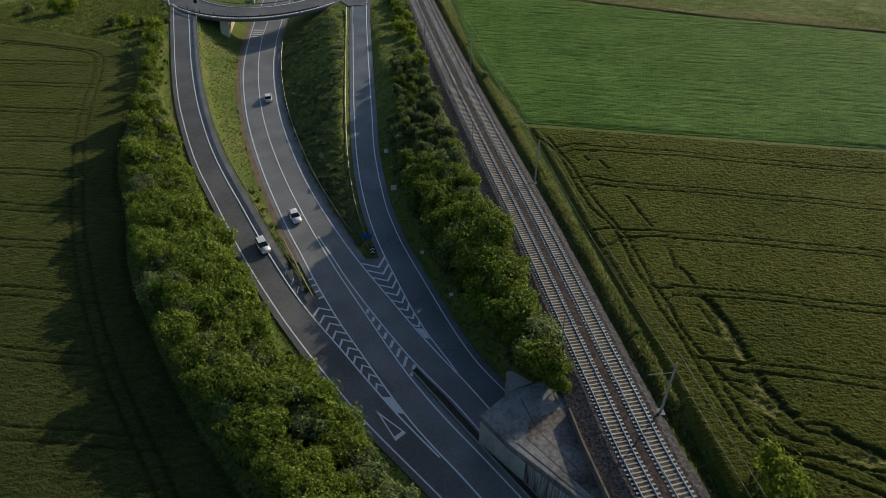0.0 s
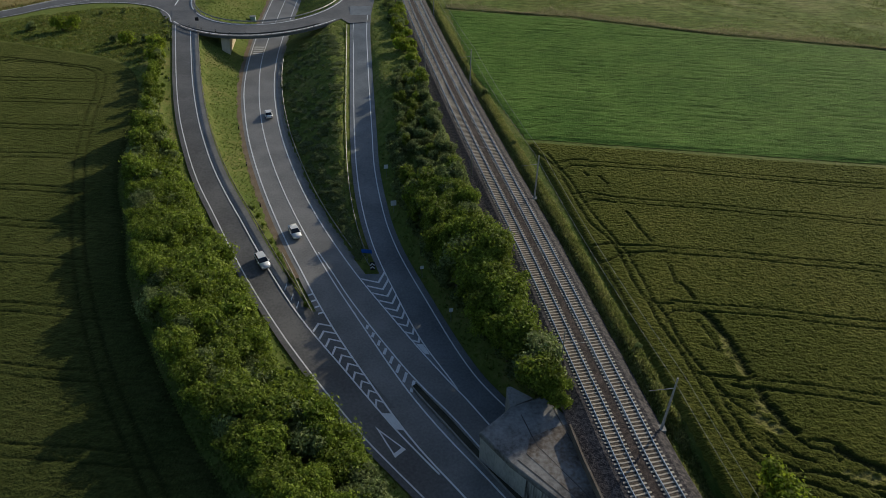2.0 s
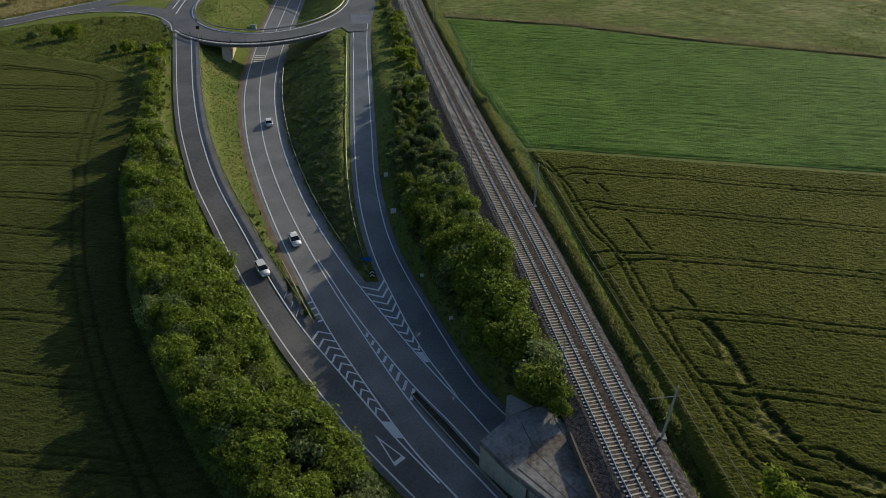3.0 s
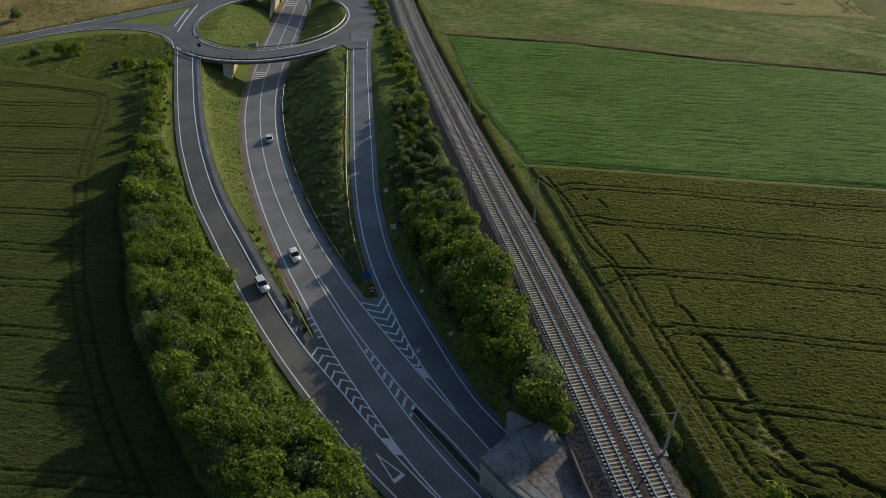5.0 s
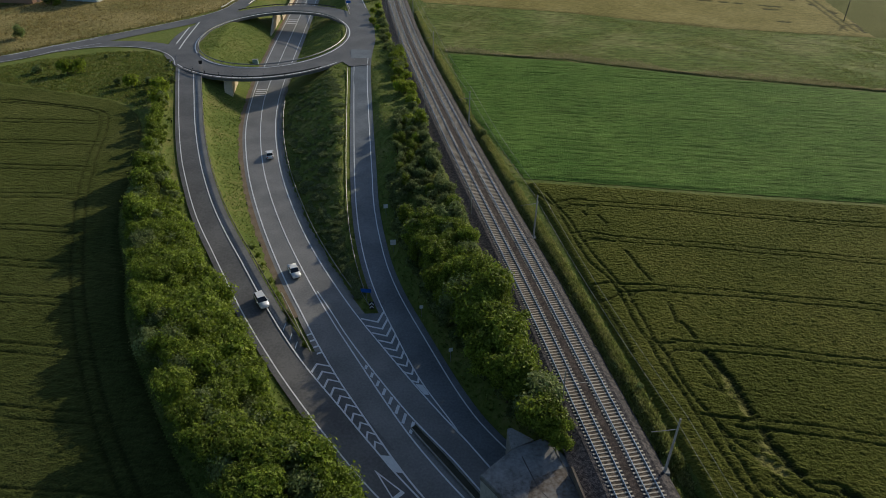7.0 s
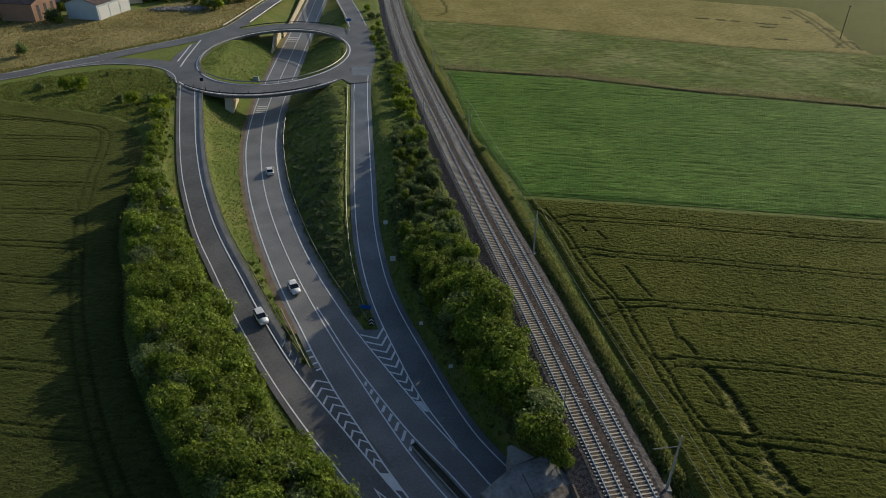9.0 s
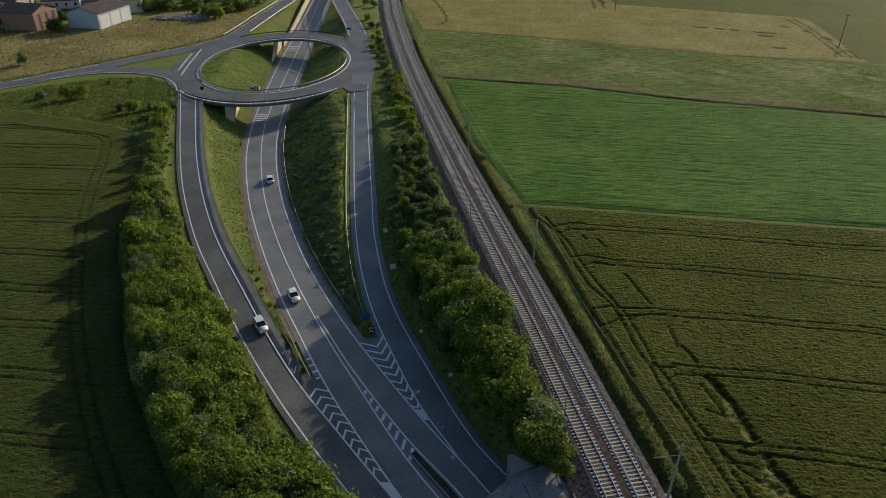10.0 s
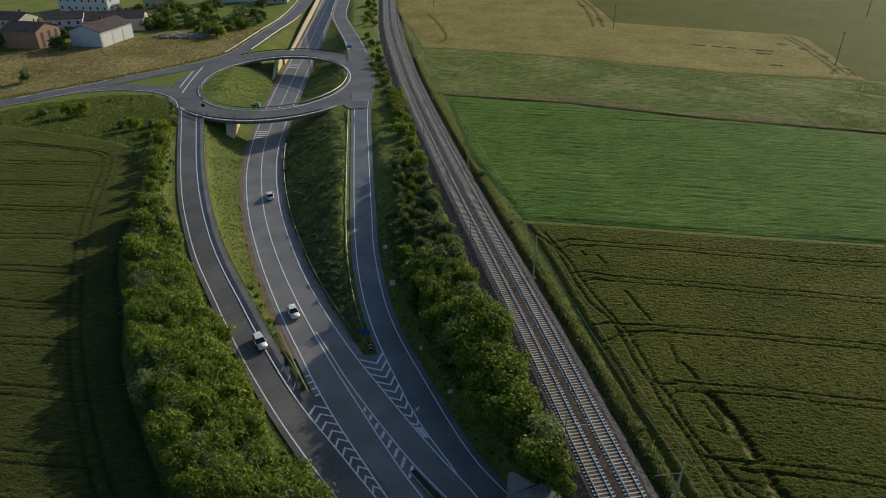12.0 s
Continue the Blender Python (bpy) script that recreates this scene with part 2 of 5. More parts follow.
MAIN_C = Line([(-68.1, 520.0, 0.00), (-60.9, 380.8, -4.32), (-59.8, 353.0, -4.90), (-56.8, 300.4, -5.84), (-51.9, 215.0, ZR), (-50.7, 194.4, ZR), (-48.9, 176.1, ZR), (-46.3, 161.2, ZR), (-43.6, 149.2, ZR),
               (-39.0, 132.8, ZR), (-33.5, 117.4, ZR), (-29.3, 107.2, ZR), (-25.2, 98.2, ZR), (-21.4, 90.4, ZR), (-19.0, 85.7, ZR), (-16.2, 80.4, ZR), (-13.2, 75.0, ZR), (-10.2, 69.6, ZR),
               (-7.5, 64.8, ZR), (-4.4, 59.6, ZR), (1.0, 51.9, ZR), (4.4, 47.6, ZR), (8.6, 42.1, ZR), (31.6, 12.0, ZR)])
MAIN_C2 = Line([(-21.1, 90.7, ZR), (-17.9, 85.0, ZR), (-15.1, 79.8, ZR), (-11.4, 73.6, ZR), (-7.5, 67.5, ZR), (-4.4, 62.9, ZR), (-2.6, 60.5, ZR), (1.2, 55.7, ZR), (4.2, 51.4, ZR),
               (33.9, 12.0, ZR)])
RAMP_LL = Line([(-74.7, 188.3, 0.02), (-68.0, 167.2, -0.53), (-62.4, 149.8, -1.08), (-58.4, 138.1, -1.55), (-55.5, 130.3, -1.97), (-53.1, 124.5, -2.33), (-45.4, 107.8, -3.4), (-40.8, 99.6, -3.95), (-34.8, 89.0, -4.8), (-31.2, 82.9, -5.31), (-28.7, 79.0, -5.68), (-25.8, 74.6, -6.02),
               (-22.7, 69.9, ZR), (-17.8, 63.0, ZR), (-13.5, 57.3, ZR), (-9.2, 51.9, ZR), (-5.7, 48.0, ZR), (-2.2, 44.2, ZR), (-0.2, 42.0, ZR), (27.2, 12.0, ZR)])
RAMP_LR = Line([(-70.5, 188.2, 0.02), (-64.1, 167.3, -0.57), (-58.6, 149.8, -1.08), (-54.5, 138.0, -1.54), (-51.2, 129.3, -2.13), (-49.3, 124.7, -2.45), (-43.7, 112.4, -3.09), (-39.2, 104.0, -3.73), (-35.3, 97.3, -4.40),
               (-31.4, 90.5, -4.87), (-26.1, 81.7, -5.48), (-22.6, 76.3, -5.88), (-18.5, 70.4, ZR), (-16.0, 67.1, ZR), (-13.8, 64.2, ZR), (-10.7, 60.0, ZR), (-8.2, 56.7, ZR), (-5.9, 53.7, ZR),
               (-3.4, 50.7, ZR), (0.4, 46.3, ZR)])
RAMP_RL = Line([(-25.8, 196.2, 0.10), (-20.7, 147.8, -1.41), (-18.4, 126.9, -2.64), (-16.7, 113.9, -3.59), (-15.1, 104.6, -4.38), (-13.2, 96.5, -5.13), (-11.1, 89.6, -5.76), (-9.4, 85.0, -6.02), (-7.3, 79.6, -6.02),
               (-4.1, 71.6, ZR), (-2.4, 68.0, ZR), (-0.1, 63.9, ZR), (1.0, 62.0, ZR), (2.3, 59.6, ZR), (5.6, 54.8, ZR)])
RAMP_RR = Line([(-21.7, 196.0, 0.10), (-21.0, 186.0, 0.00), (-18.3, 159.1, -1.02), (-15.7, 135.5, -2.13), (-14.7, 126.7, -2.67), (-13.4, 115.2, -3.49), (-11.5, 104.6, -4.38), (-9.5, 96.2, -5.15), (-7.2, 89.4, -5.77),
               (-5.5, 85.2, -6.02), (-2.7, 78.4, -6.03), (-0.4, 72.8, ZR), (1.4, 68.6, ZR), (3.4, 64.4, ZR), (5.0, 61.5, ZR), (6.5, 59.3, ZR), (8.4, 56.7, ZR), (39.7, 12.0, ZR)])
RAMP_LR.level(RAMP_LL)
RAMP_RL.level(RAMP_RR)
# centre line between the two railway tracks
RAILWAY = Line([(-91.5, 900.0), (-41.2, 500.0), (-26.9, 365.0), (-21.2, 296.9), (-15.2, 248.6), (-9.9, 212.6), (-6.7, 193.5), (0.7, 152.5), (6.2, 123.4), (10.6, 101.5), (13.9, 84.8), (16.4, 71.4), (18.4, 60.4), (20.1, 51.3), (21.5, 43.6), (22.8, 38.2), (30.3, 0.0), (49.9, -100.0)])
RB_X, RB_Y = -53.7, 218.6          # roundabout centre
RB_IN, RB_OUT = (23.1, 30.3), (32.0, 40.4)


# ---- ground ----
def band_height(x, y, left, right, y0, y1, margin, slope):
    """Height of the bank beside a road, and where its platform lies."""
    yc = np.clip(y, y0, y1)
    xl, xr, z = left.x(yc), right.x(yc), left.z(yc)
    e = 0.5
    k = 1 / np.hypot(1, (left.x(yc + e) - left.x(yc - e)) / (2 * e))
    d = np.maximum(np.maximum(xl - x, x - xr), 0) * k
    d = np.hypot(d, np.abs(y - yc))
    return z + np.maximum(0, d - margin) * slope, d < margin, z


def rail_distance(x, y):
    e = 0.5
    k = 1 / np.hypot(1, (RAILWAY.x(y + e) - RAILWAY.x(y - e)) / (2 * e))
    return (x - RAILWAY.x(y)) * k


def ground_height(x, y):
    h = np.zeros_like(x)
    plat = np.zeros_like(x, bool)
    hp = np.full_like(x, -99.0)
    for left, right, y0, y1, m, s in ((MAIN_L, MAIN_R, 14, 520, 1.6, 0.45), (RAMP_LL, RAMP_LR, 56, 196, 2.3, 0.6), (RAMP_RL, RAMP_RR, 65, 196, 1.3, 0.6), (RAMP_LL, MAIN_L, 14, 75, 1.3, 0.6), (MAIN_R, RAMP_RR, 26, 84, 1.3, 0.75)):
        b, p, z = band_height(x, y, left, right, y0, y1, m, s)
        h = np.minimum(h, b)
        hp = np.where(p, np.maximum(hp, z), hp)
        plat |= p
    h = np.where(plat, hp - 0.12, h)
    bank = -np.maximum(0, np.abs(rail_distance(x, y)) - 4.6) * 1.1
    inroad = plat & (y > 50)
    h = np.where(inroad, h, np.maximum(h, np.minimum(bank, 0)))
    h = h - 0.7 * np.clip((6.0 - np.abs(rail_distance(x, y))) / 0.7, 0, 1)
    n = np.sin(x * 0.7 + 1.3 * np.sin(y * 0.31)) * np.sin(y * 0.63 + np.sin(x * 0.4)) * 0.12
    return h - 0.06 + np.where(plat, 0, np.where(h < -0.05, n, n * 0.3))


def stretched(a, b, step, far, grow=1.25):
    mid = list(np.arange(a, b + step / 2, step))
    lo, hi, s = [a], [b], step
    while hi[-1] < far:
        s *= grow
        lo.append(lo[-1] - s)
        hi.append(hi[-1] + s)
    return np.array(lo[:0:-1] + mid + hi[1:])


def sheet(name, xs, ys, zs, mat, keep=None, extra=None):
    """A grid sheet; zs, keep and those in extra are arrays over (ys, xs) of points."""
    ny, nx = zs.shape
    co = np.stack([xs, ys, zs], -1).reshape(-1, 3)
    idx = np.arange(ny * nx).reshape(ny, nx)
    q = np.stack([idx[:-1, :-1], idx[:-1, 1:], idx[1:, 1:], idx[1:, :-1]], -1).reshape(-1, 4)
    if keep is not None:
        kf = keep.reshape(-1)
        q = q[kf[q].all(1)]
        used = np.unique(q)
        back = np.zeros(ny * nx, int)
        back[used] = np.arange(len(used))
        q, co = back[q], co[used]
        if extra is not None:
            extra = {word: values.reshape(-1)[used] for word, values in extra.items()}
    me = bpy.data.meshes.new(name)
    me.vertices.add(len(co))
    me.vertices.foreach_set("co", co.astype(np.float32).ravel())
    me.loops.add(4 * len(q))
    me.loops.foreach_set("vertex_index", q.astype(np.int32).ravel())
    me.polygons.add(len(q))
    me.polygons.foreach_set("loop_start", np.arange(0, 4 * len(q), 4, dtype=np.int32))
    me.update(calc_edges=True)
    me.shade_smooth()
    if extra is not None:
        for word, values in extra.items():
            at = me.attributes.new(word, "FLOAT", "POINT")
            at.data.foreach_set("value", values.astype(np.float32).ravel())
    me.materials.append(mat)
    return new(name, me)


GX, GY = np.meshgrid(stretched(-92, 44, 0.9, 2600), stretched(30, 300, 0.9, 2900))
ground = sheet("ground", GX, GY, ground_height(GX, GY), GRASS)
tagged(ground, "rough green and yellowing grass on verges and cutting banks", "grass", kind="structure")


# ---- fields ----
def inside(poly, x, y):
    r = np.zeros_like(x, bool)
    d = np.full_like(x, 1e9)
    k = len(poly)
    for i in range(k):
        (ax, ay), (bx, by) = poly[i], poly[(i + 1) % k]
        if ay != by:
            cross = ((ay > y) != (by > y)) & (x < (bx - ax) * (y - ay) / (by - ay) + ax)
            r ^= cross
        d = np.minimum(d, segment_distance(x, y, ax, ay, bx, by))
    return r, d


def segment_distance(x, y, ax, ay, bx, by):
    ux, uy = bx - ax, by - ay
    t = np.clip(((x - ax) * ux + (y - ay) * uy) / (ux * ux + uy * uy), 0, 1)
    return np.hypot(x - ax - t * ux, y - ay - t * uy)


def smooth_path(pts, step=1.0):
    pts = [Vector((*p, 0)) for p in pts]
    out = []
    for i in range(len(pts) - 1):
        p0, p1, p2, p3 = pts[max(i - 1, 0)], pts[i], pts[i + 1], pts[min(i + 2, len(pts) - 1)]
        k = max(1, int((p2 - p1).length / step))
        for j in range(k):
            t = j / k
            out.append(0.5 * ((2 * p1) + (p2 - p0) * t + (2 * p0 - 5 * p1 + 4 * p2 - p3) * t * t + (3 * p1 - p0 - 3 * p2 + p3) * t ** 3))
    out.append(pts[-1])
    return [(p.x, p.y) for p in out]


def path_wear(x, y, pts, width, fray=0.0):
    pts = smooth_path(pts, 1.5)
    w = np.zeros_like(x)
    for (ax, ay), (bx, by) in zip(pts[:-1], pts[1:]):
        m = (np.abs(x - (ax + bx) / 2) < 6) & (np.abs(y - (ay + by) / 2) < 6)
        if m.any():
            d = segment_distance(x[m], y[m], ax, ay, bx, by)
            if fray:
                d = d + fray * np.sin(x[m] * 2.3 + 2 * np.sin(y[m] * 1.7)) * np.sin(y[m] * 2.9)
            w[m] = np.maximum(w[m], np.clip((width - d) / 0.34 + 0.35, 0, 1))
    return w


def crop_field(name, label, poly, slope, mat, res, height, lines=(), lanes=(), pair=0.9, rut=0.2, patches=(), flattened=(), limit=None, hump=0.018, jitter=0.04, pitch=1.15, furrow=0.0, kind_word="field"):
    px, py = [p[0] for p in poly], [p[1] for p in poly]
    k = math.hypot(1, slope)
    x, y = np.meshgrid(np.arange(min(px), max(px) + res[0], res[0]), np.arange(min(py) - 40, max(py) + 40, res[1]))
    y = y + slope * (x - min(px))
    ins, edge = inside(poly, x, y)
    wear_shade = np.zeros_like(x)
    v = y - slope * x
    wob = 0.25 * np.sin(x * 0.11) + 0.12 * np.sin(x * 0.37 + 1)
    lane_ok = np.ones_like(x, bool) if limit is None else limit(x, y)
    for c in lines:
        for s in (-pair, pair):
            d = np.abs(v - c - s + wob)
            wear_shade = np.maximum(wear_shade, np.where(lane_ok, 0.6 * np.clip((rut - d) / 0.16 + 0.2, 0, 1), 0))
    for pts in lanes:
        wear_shade = np.maximum(wear_shade, 0.85 * path_wear(x, y, pts, rut + 0.05))
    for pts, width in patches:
        wear_shade = np.maximum(wear_shade, path_wear(x, y, pts, width, 0.22 if width > 0.3 else 0.06))
    straw = np.zeros_like(x)
    for pts, width in flattened:
        straw = np.maximum(straw, path_wear(x, y, pts, width, 0.45))
    strength = np.random.default_rng(9).uniform(0.1, 1.0, 4096)[np.floor(v / pitch).astype(int) % 4096]
    rows = 0.5 + 0.5 * np.sin(v * 2 * math.pi / pitch + 0.6 * np.sin(x * 0.21) + 0.4 * np.sin(x * 0.9 + v)) * strength * (0.6 + 0.4 * np.sin(x * 0.23 + 9 * strength))
    # troughs between rows are darkened in colour as well
    wear_shade = np.maximum(wear_shade, furrow * np.clip((0.24 - rows) / 0.2, 0, 1))
    rough = np.sin(x * 1.9 + 2 * np.sin(y * 1.1)) * np.sin(y * 2.3 + np.sin(x * 0.8))
    z = height * (1 - 0.8 * np.maximum(wear_shade, 0.55 * straw)) + hump * (rows - 0.5) * 2 + hump * 0.7 * rough + 0.1 * np.sin(x * 0.13) * np.sin(y * 0.1)
    z = z + np.random.default_rng(5).normal(0, 1, x.shape) * min(jitter, height * 0.16)
    z = 0.03 + z * np.clip((edge - max(res) * 0.8) / 0.8, 0.02, 1)
    ob = sheet(name, x, y, z, mat, keep=ins, extra={"wear_shade": wear_shade, "straw": straw})
    return tagged(ob, label, kind_word, kind="structure")


SOIL = (0.085, 0.07, 0.035)
# dark worn colour: soil and stems, plus painted shade of ruts and lodged crop
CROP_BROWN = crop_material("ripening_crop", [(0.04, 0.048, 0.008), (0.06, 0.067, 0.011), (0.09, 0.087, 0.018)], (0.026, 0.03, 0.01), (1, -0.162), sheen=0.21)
CROP_GREEN = crop_material("green_crop", [(0.062, 0.126, 0.024), (0.086, 0.158, 0.03), (0.112, 0.186, 0.04)], (0.05, 0.08, 0.02), (1, -0.16), streak=1.3, along=0.12, grain=2.4)
CROP_LEFT = crop_material("dark_crop", [(0.024, 0.034, 0.0095), (0.038, 0.048, 0.0135), (0.058, 0.063, 0.021)], (0.014, 0.018, 0.006), (1, -0.09), sheen=0.14)
CROP_TAN = crop_material("dry_crop", [(0.2, 0.17, 0.052), (0.265, 0.22, 0.075), (0.32, 0.265, 0.1)], (0.045, 0.042, 0.017), (1, -0.17))
CROP_OLIVE = crop_material("olive_crop", [(0.1, 0.108, 0.026), (0.125, 0.128, 0.034)], (0.09, 0.09, 0.03), (1, -0.3), streak=0.5)
STRIP = crop_material("rough_strip_grass", [(0.1, 0.148, 0.036), (0.15, 0.182, 0.054), (0.23, 0.225, 0.09)], (0.12, 0.1, 0.05), (1, -0.2), streak=1.5, along=0.35, grain=0.8)

HEADLAND = [(17.3, 114.4), (18.6, 111.8), (20.7, 107.6), (21.7, 101.7), (22.5, 96.2), (23.8, 89.5), (25, 87.1), (26.3, 84.1), (27, 79.1), (27.5, 73.9), (28.5, 69.6), (28.8, 66.2), (29.9, 61.9), (30.7, 57), (31.3, 53.4), (32.2, 48.8), (32.8, 46.1), (34.1, 43.8), (36.1, 42.5), (38.9, 41.3), (44.8, 38.1)]
HEADLAND_IN = [(19.8, 112.9), (21.2, 107.6), (22.6, 103.2), (23.6, 97.1), (25, 91.1), (26.1, 87.6), (27.2, 84.1), (28, 81.6), (28.3, 79.1), (28.9, 74.5), (29.2, 70.8), (30.3, 67.3), (30.6, 63), (31.6, 58.9), (32.8, 55.5), (32.9, 52.1), (33.5, 50), (34.1, 46.1), (35.8, 44.1), (38.4, 43), (41.8, 42.5), (45.6, 39.8)]
TURNS = [[(28.1, 79.1), (28.3, 80.5), (29.7, 81.8), (34.1, 82.1)], [(26.3, 84.1), (28.3, 83.6), (31.9, 83.6)], [(23.7, 79.1), (25.6, 80.2), (27.1, 81.6), (29.7, 81.8)], [(23.1, 83.4), (24.5, 83.8), (26.3, 84.1)],
         [(28.8, 70.8), (29.8, 70), (31.8, 70.1)], [(29.8, 66.2), (30.2, 67.6), (31.7, 68.6), (35.9, 68.1)], [(31.4, 57), (33, 56.6), (35.7, 56.3)], [(22.7, 83.1), (23.7, 79.1), (24.6, 75.1), (25.1, 72), (25.6, 67.9)],
         [(22.6, 98.4), (24.6, 99), (29, 97.5)], [(23.8, 95.4), (25.6, 96.6), (29, 95.7)], [(20.7, 108.8), (24, 110.4), (27, 110.2)], [(21.6, 106.6), (23.5, 108.2), (28, 107.4)], [(38.5, 54.6), (41.6, 53.9)]]
# lodged gaps, drawn along the shadow of the standing crop beside them
LODGED = [[(35.5, 68.1), (36.2, 66.2), (36.8, 64), (37, 61.9), (37.1, 59.4), (37.3, 57.3)], [(37.7, 54.3), (37.8, 52.1), (38.6, 50.5), (38.9, 48.8), (39.3, 48.2)], [(43.3, 45.8), (44.2, 45), (45.5, 43.9), (47.2, 42.7), (51, 41.6)]]
CRUSHED = [[(35.5, 55.8), (37.1, 56.1), (38.2, 56.6)], [(35.9, 46.9), (36.4, 45.8), (38, 45), (40.1, 44.3)], [(39.2, 47.3), (40.3, 46.1), (42.5, 45.4), (42.6, 44.3)], [(33.5, 79.1), (33.5, 76.4), (33.3, 74.1)], [(34.0, 74.6), (34.6, 73.2), (35, 71)],
           [(30.4, 92.8), (30.9, 90.6), (31.2, 88.7), (32.5, 84.4)], [(25.5, 105.6), (26, 104.4)], [(28, 104.4), (28.5, 102.6), (29, 101.4)], [(16.2, 117.6), (18.4, 117.3)]]
WAVES = [[(33.2, 61.9), (34.6, 61.2), (35.1, 60.6)], [(34.2, 66.4), (34.8, 63.8), (35.3, 60.8)], [(34.6, 55.2), (36.1, 54.6), (37.9, 54.8)], [(33.3, 53.5), (35.3, 53.1), (36.6, 52.2), (36.4, 51.2)], [(36.1, 48.2), (36.9, 46.4), (38.4, 44.9)], [(35.9, 42.9), (37.3, 43.2), (37.9, 42.5)], [(38.9, 43.2), (40.9, 42.5), (43.3, 41.5), (47, 40.6)], [(33, 55), (33.9, 52.6), (35.2, 51), (35.8, 50)], [(40.4, 47), (42.2, 47), (43.6, 46.4)]]
FLAT = [([(36.3, 63.5), (36.2, 60.9), (36.6, 58.9), (36.7, 57.3)], 0.35), ([(36.2, 50.3), (36.8, 49.2), (37.4, 48.6)], 0.7), ([(43.1, 42.7), (44.7, 42.3), (46.4, 42.2), (50, 41)], 0.5), ([(37.2, 52.4), (37.4, 51)], 0.4)]
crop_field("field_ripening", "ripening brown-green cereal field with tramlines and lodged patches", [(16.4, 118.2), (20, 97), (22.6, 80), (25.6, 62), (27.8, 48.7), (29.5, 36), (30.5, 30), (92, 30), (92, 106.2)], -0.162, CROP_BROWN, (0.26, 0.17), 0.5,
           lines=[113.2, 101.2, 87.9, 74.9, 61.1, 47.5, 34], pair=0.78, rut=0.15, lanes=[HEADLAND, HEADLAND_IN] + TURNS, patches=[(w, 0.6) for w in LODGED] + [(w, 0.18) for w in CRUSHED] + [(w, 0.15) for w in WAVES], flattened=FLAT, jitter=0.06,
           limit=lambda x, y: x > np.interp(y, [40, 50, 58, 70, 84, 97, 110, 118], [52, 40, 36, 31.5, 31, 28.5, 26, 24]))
crop_field("field_ripening_far", "ripening brown-green cereal field stretching away", [(92, 30), (230, 20), (230, 84.5), (92, 106.2)], -0.162, CROP_BROWN, (2, 0.3), 0.4, lines=[113.2, 101.2, 87.9, 74.9, 61.1, 47.5], pair=0.78)
crop_field("field_green", "bright green young cereal field with fine drill rows", [(1.2, 201), (7.4, 151.3), (16.2, 119.6), (230, 85.6), (230, 134), (116.1, 166.4), (72.6, 179.1), (36.6, 193)], -0.16, CROP_GREEN, (0.6, 0.3), 0.24, lines=[], hump=0.06, jitter=0.06, pitch=2.6, furrow=0.8)
crop_field("field_rough_strip", "uncut rough grass strip with pale seed heads", [(-7.6, 256), (-3, 226), (1.2, 201.8), (36.6, 193.6), (72.6, 179.7), (116.1, 167), (230, 134.6), (230, 187), (139, 215.4), (128.9, 217.6), (89, 227.8), (45.3, 247.2), (-5.5, 262.2)], -0.2, STRIP, (0.9, 0.6), 0.06, hump=0.12)
DRY_MARKS = [[(139.7, 250), (139.9, 246)], [(139.7, 231.5), (139.3, 228)], [(138.9, 226), (138.1, 222)], [(137.6, 260), (138, 257)], [(98, 265.8), (101.5, 264.6)], [(105, 262.8), (107, 262)], [(110, 261), (112, 260.2)], [(118, 257.6), (121, 256.4)], [(122.2, 256.4), (124, 255.6)], [(117.6, 252.4), (121, 251.2)], [(132, 267.2), (133.6, 266)], [(116, 235.6), (118.6, 234.6)], [(69, 352), (70.6, 346)], [(71, 316), (71.9, 311)], [(142, 240), (141.4, 234)]]
crop_field("field_dry", "straw-coloured dry field with wheel marks and dark gaps", [(-7.6, 263.5), (-5.5, 263), (45.3, 247.8), (89, 228.4), (128.9, 218.3), (139.1, 216), (147.6, 274.2), (145.2, 283.4), (111.9, 295.7), (77.2, 308.9), (76.4, 362.1), (74, 470), (-34, 470), (-20, 330)], -0.2, CROP_TAN, (0.9, 0.6), 0.16, lines=[],
           lanes=[[(-2, 270), (2, 278), (0, 300), (-6, 330)], [(135.6, 222), (138, 240), (141, 262), (142, 279)], [(133.4, 224), (135.6, 240), (138.6, 262), (139, 278)], [(131, 224), (134, 229), (140, 232)], [(66, 300), (69, 330), (70, 362)], [(70, 300), (73.5, 335), (73, 365)]],
           patches=[(m, 1.0) for m in DRY_MARKS], rut=0.5)
crop_field("field_olive", "plain olive-green field far off", [(136, 217.5), (230, 187), (420, 120), (700, 500), (70, 700), (72.8, 360), (73.6, 306), (110.5, 292.5), (142.8, 280.5), (144.4, 273)], -0.3, CROP_OLIVE, (2.5, 1.5), 0.05, hump=0.02)
LEFT_EDGE = Line([(-84, 166), (-76, 157.5), (-70.8, 149), (-64, 128), (-57, 101.5), (-50.3, 87.3), (-45, 74.3), (-38, 62.6), (-30.5, 51.3), (-26, 45.1), (-17, 34.7), (-8, 20)])
TRACK_L = [(-110, 163), (-92, 158.5), (-82, 154.5), (-77.3, 146), (-72.7, 129.2), (-67.4, 112.4), (-61, 96.7), (-54.7, 82.3), (-46.5, 67.1), (-39.6, 55.9), (-33, 46.7), (-27.4, 39), (-22, 30)]
TRACK_L2 = [(x - 1.7, y - 0.6) for x, y in TRACK_L]
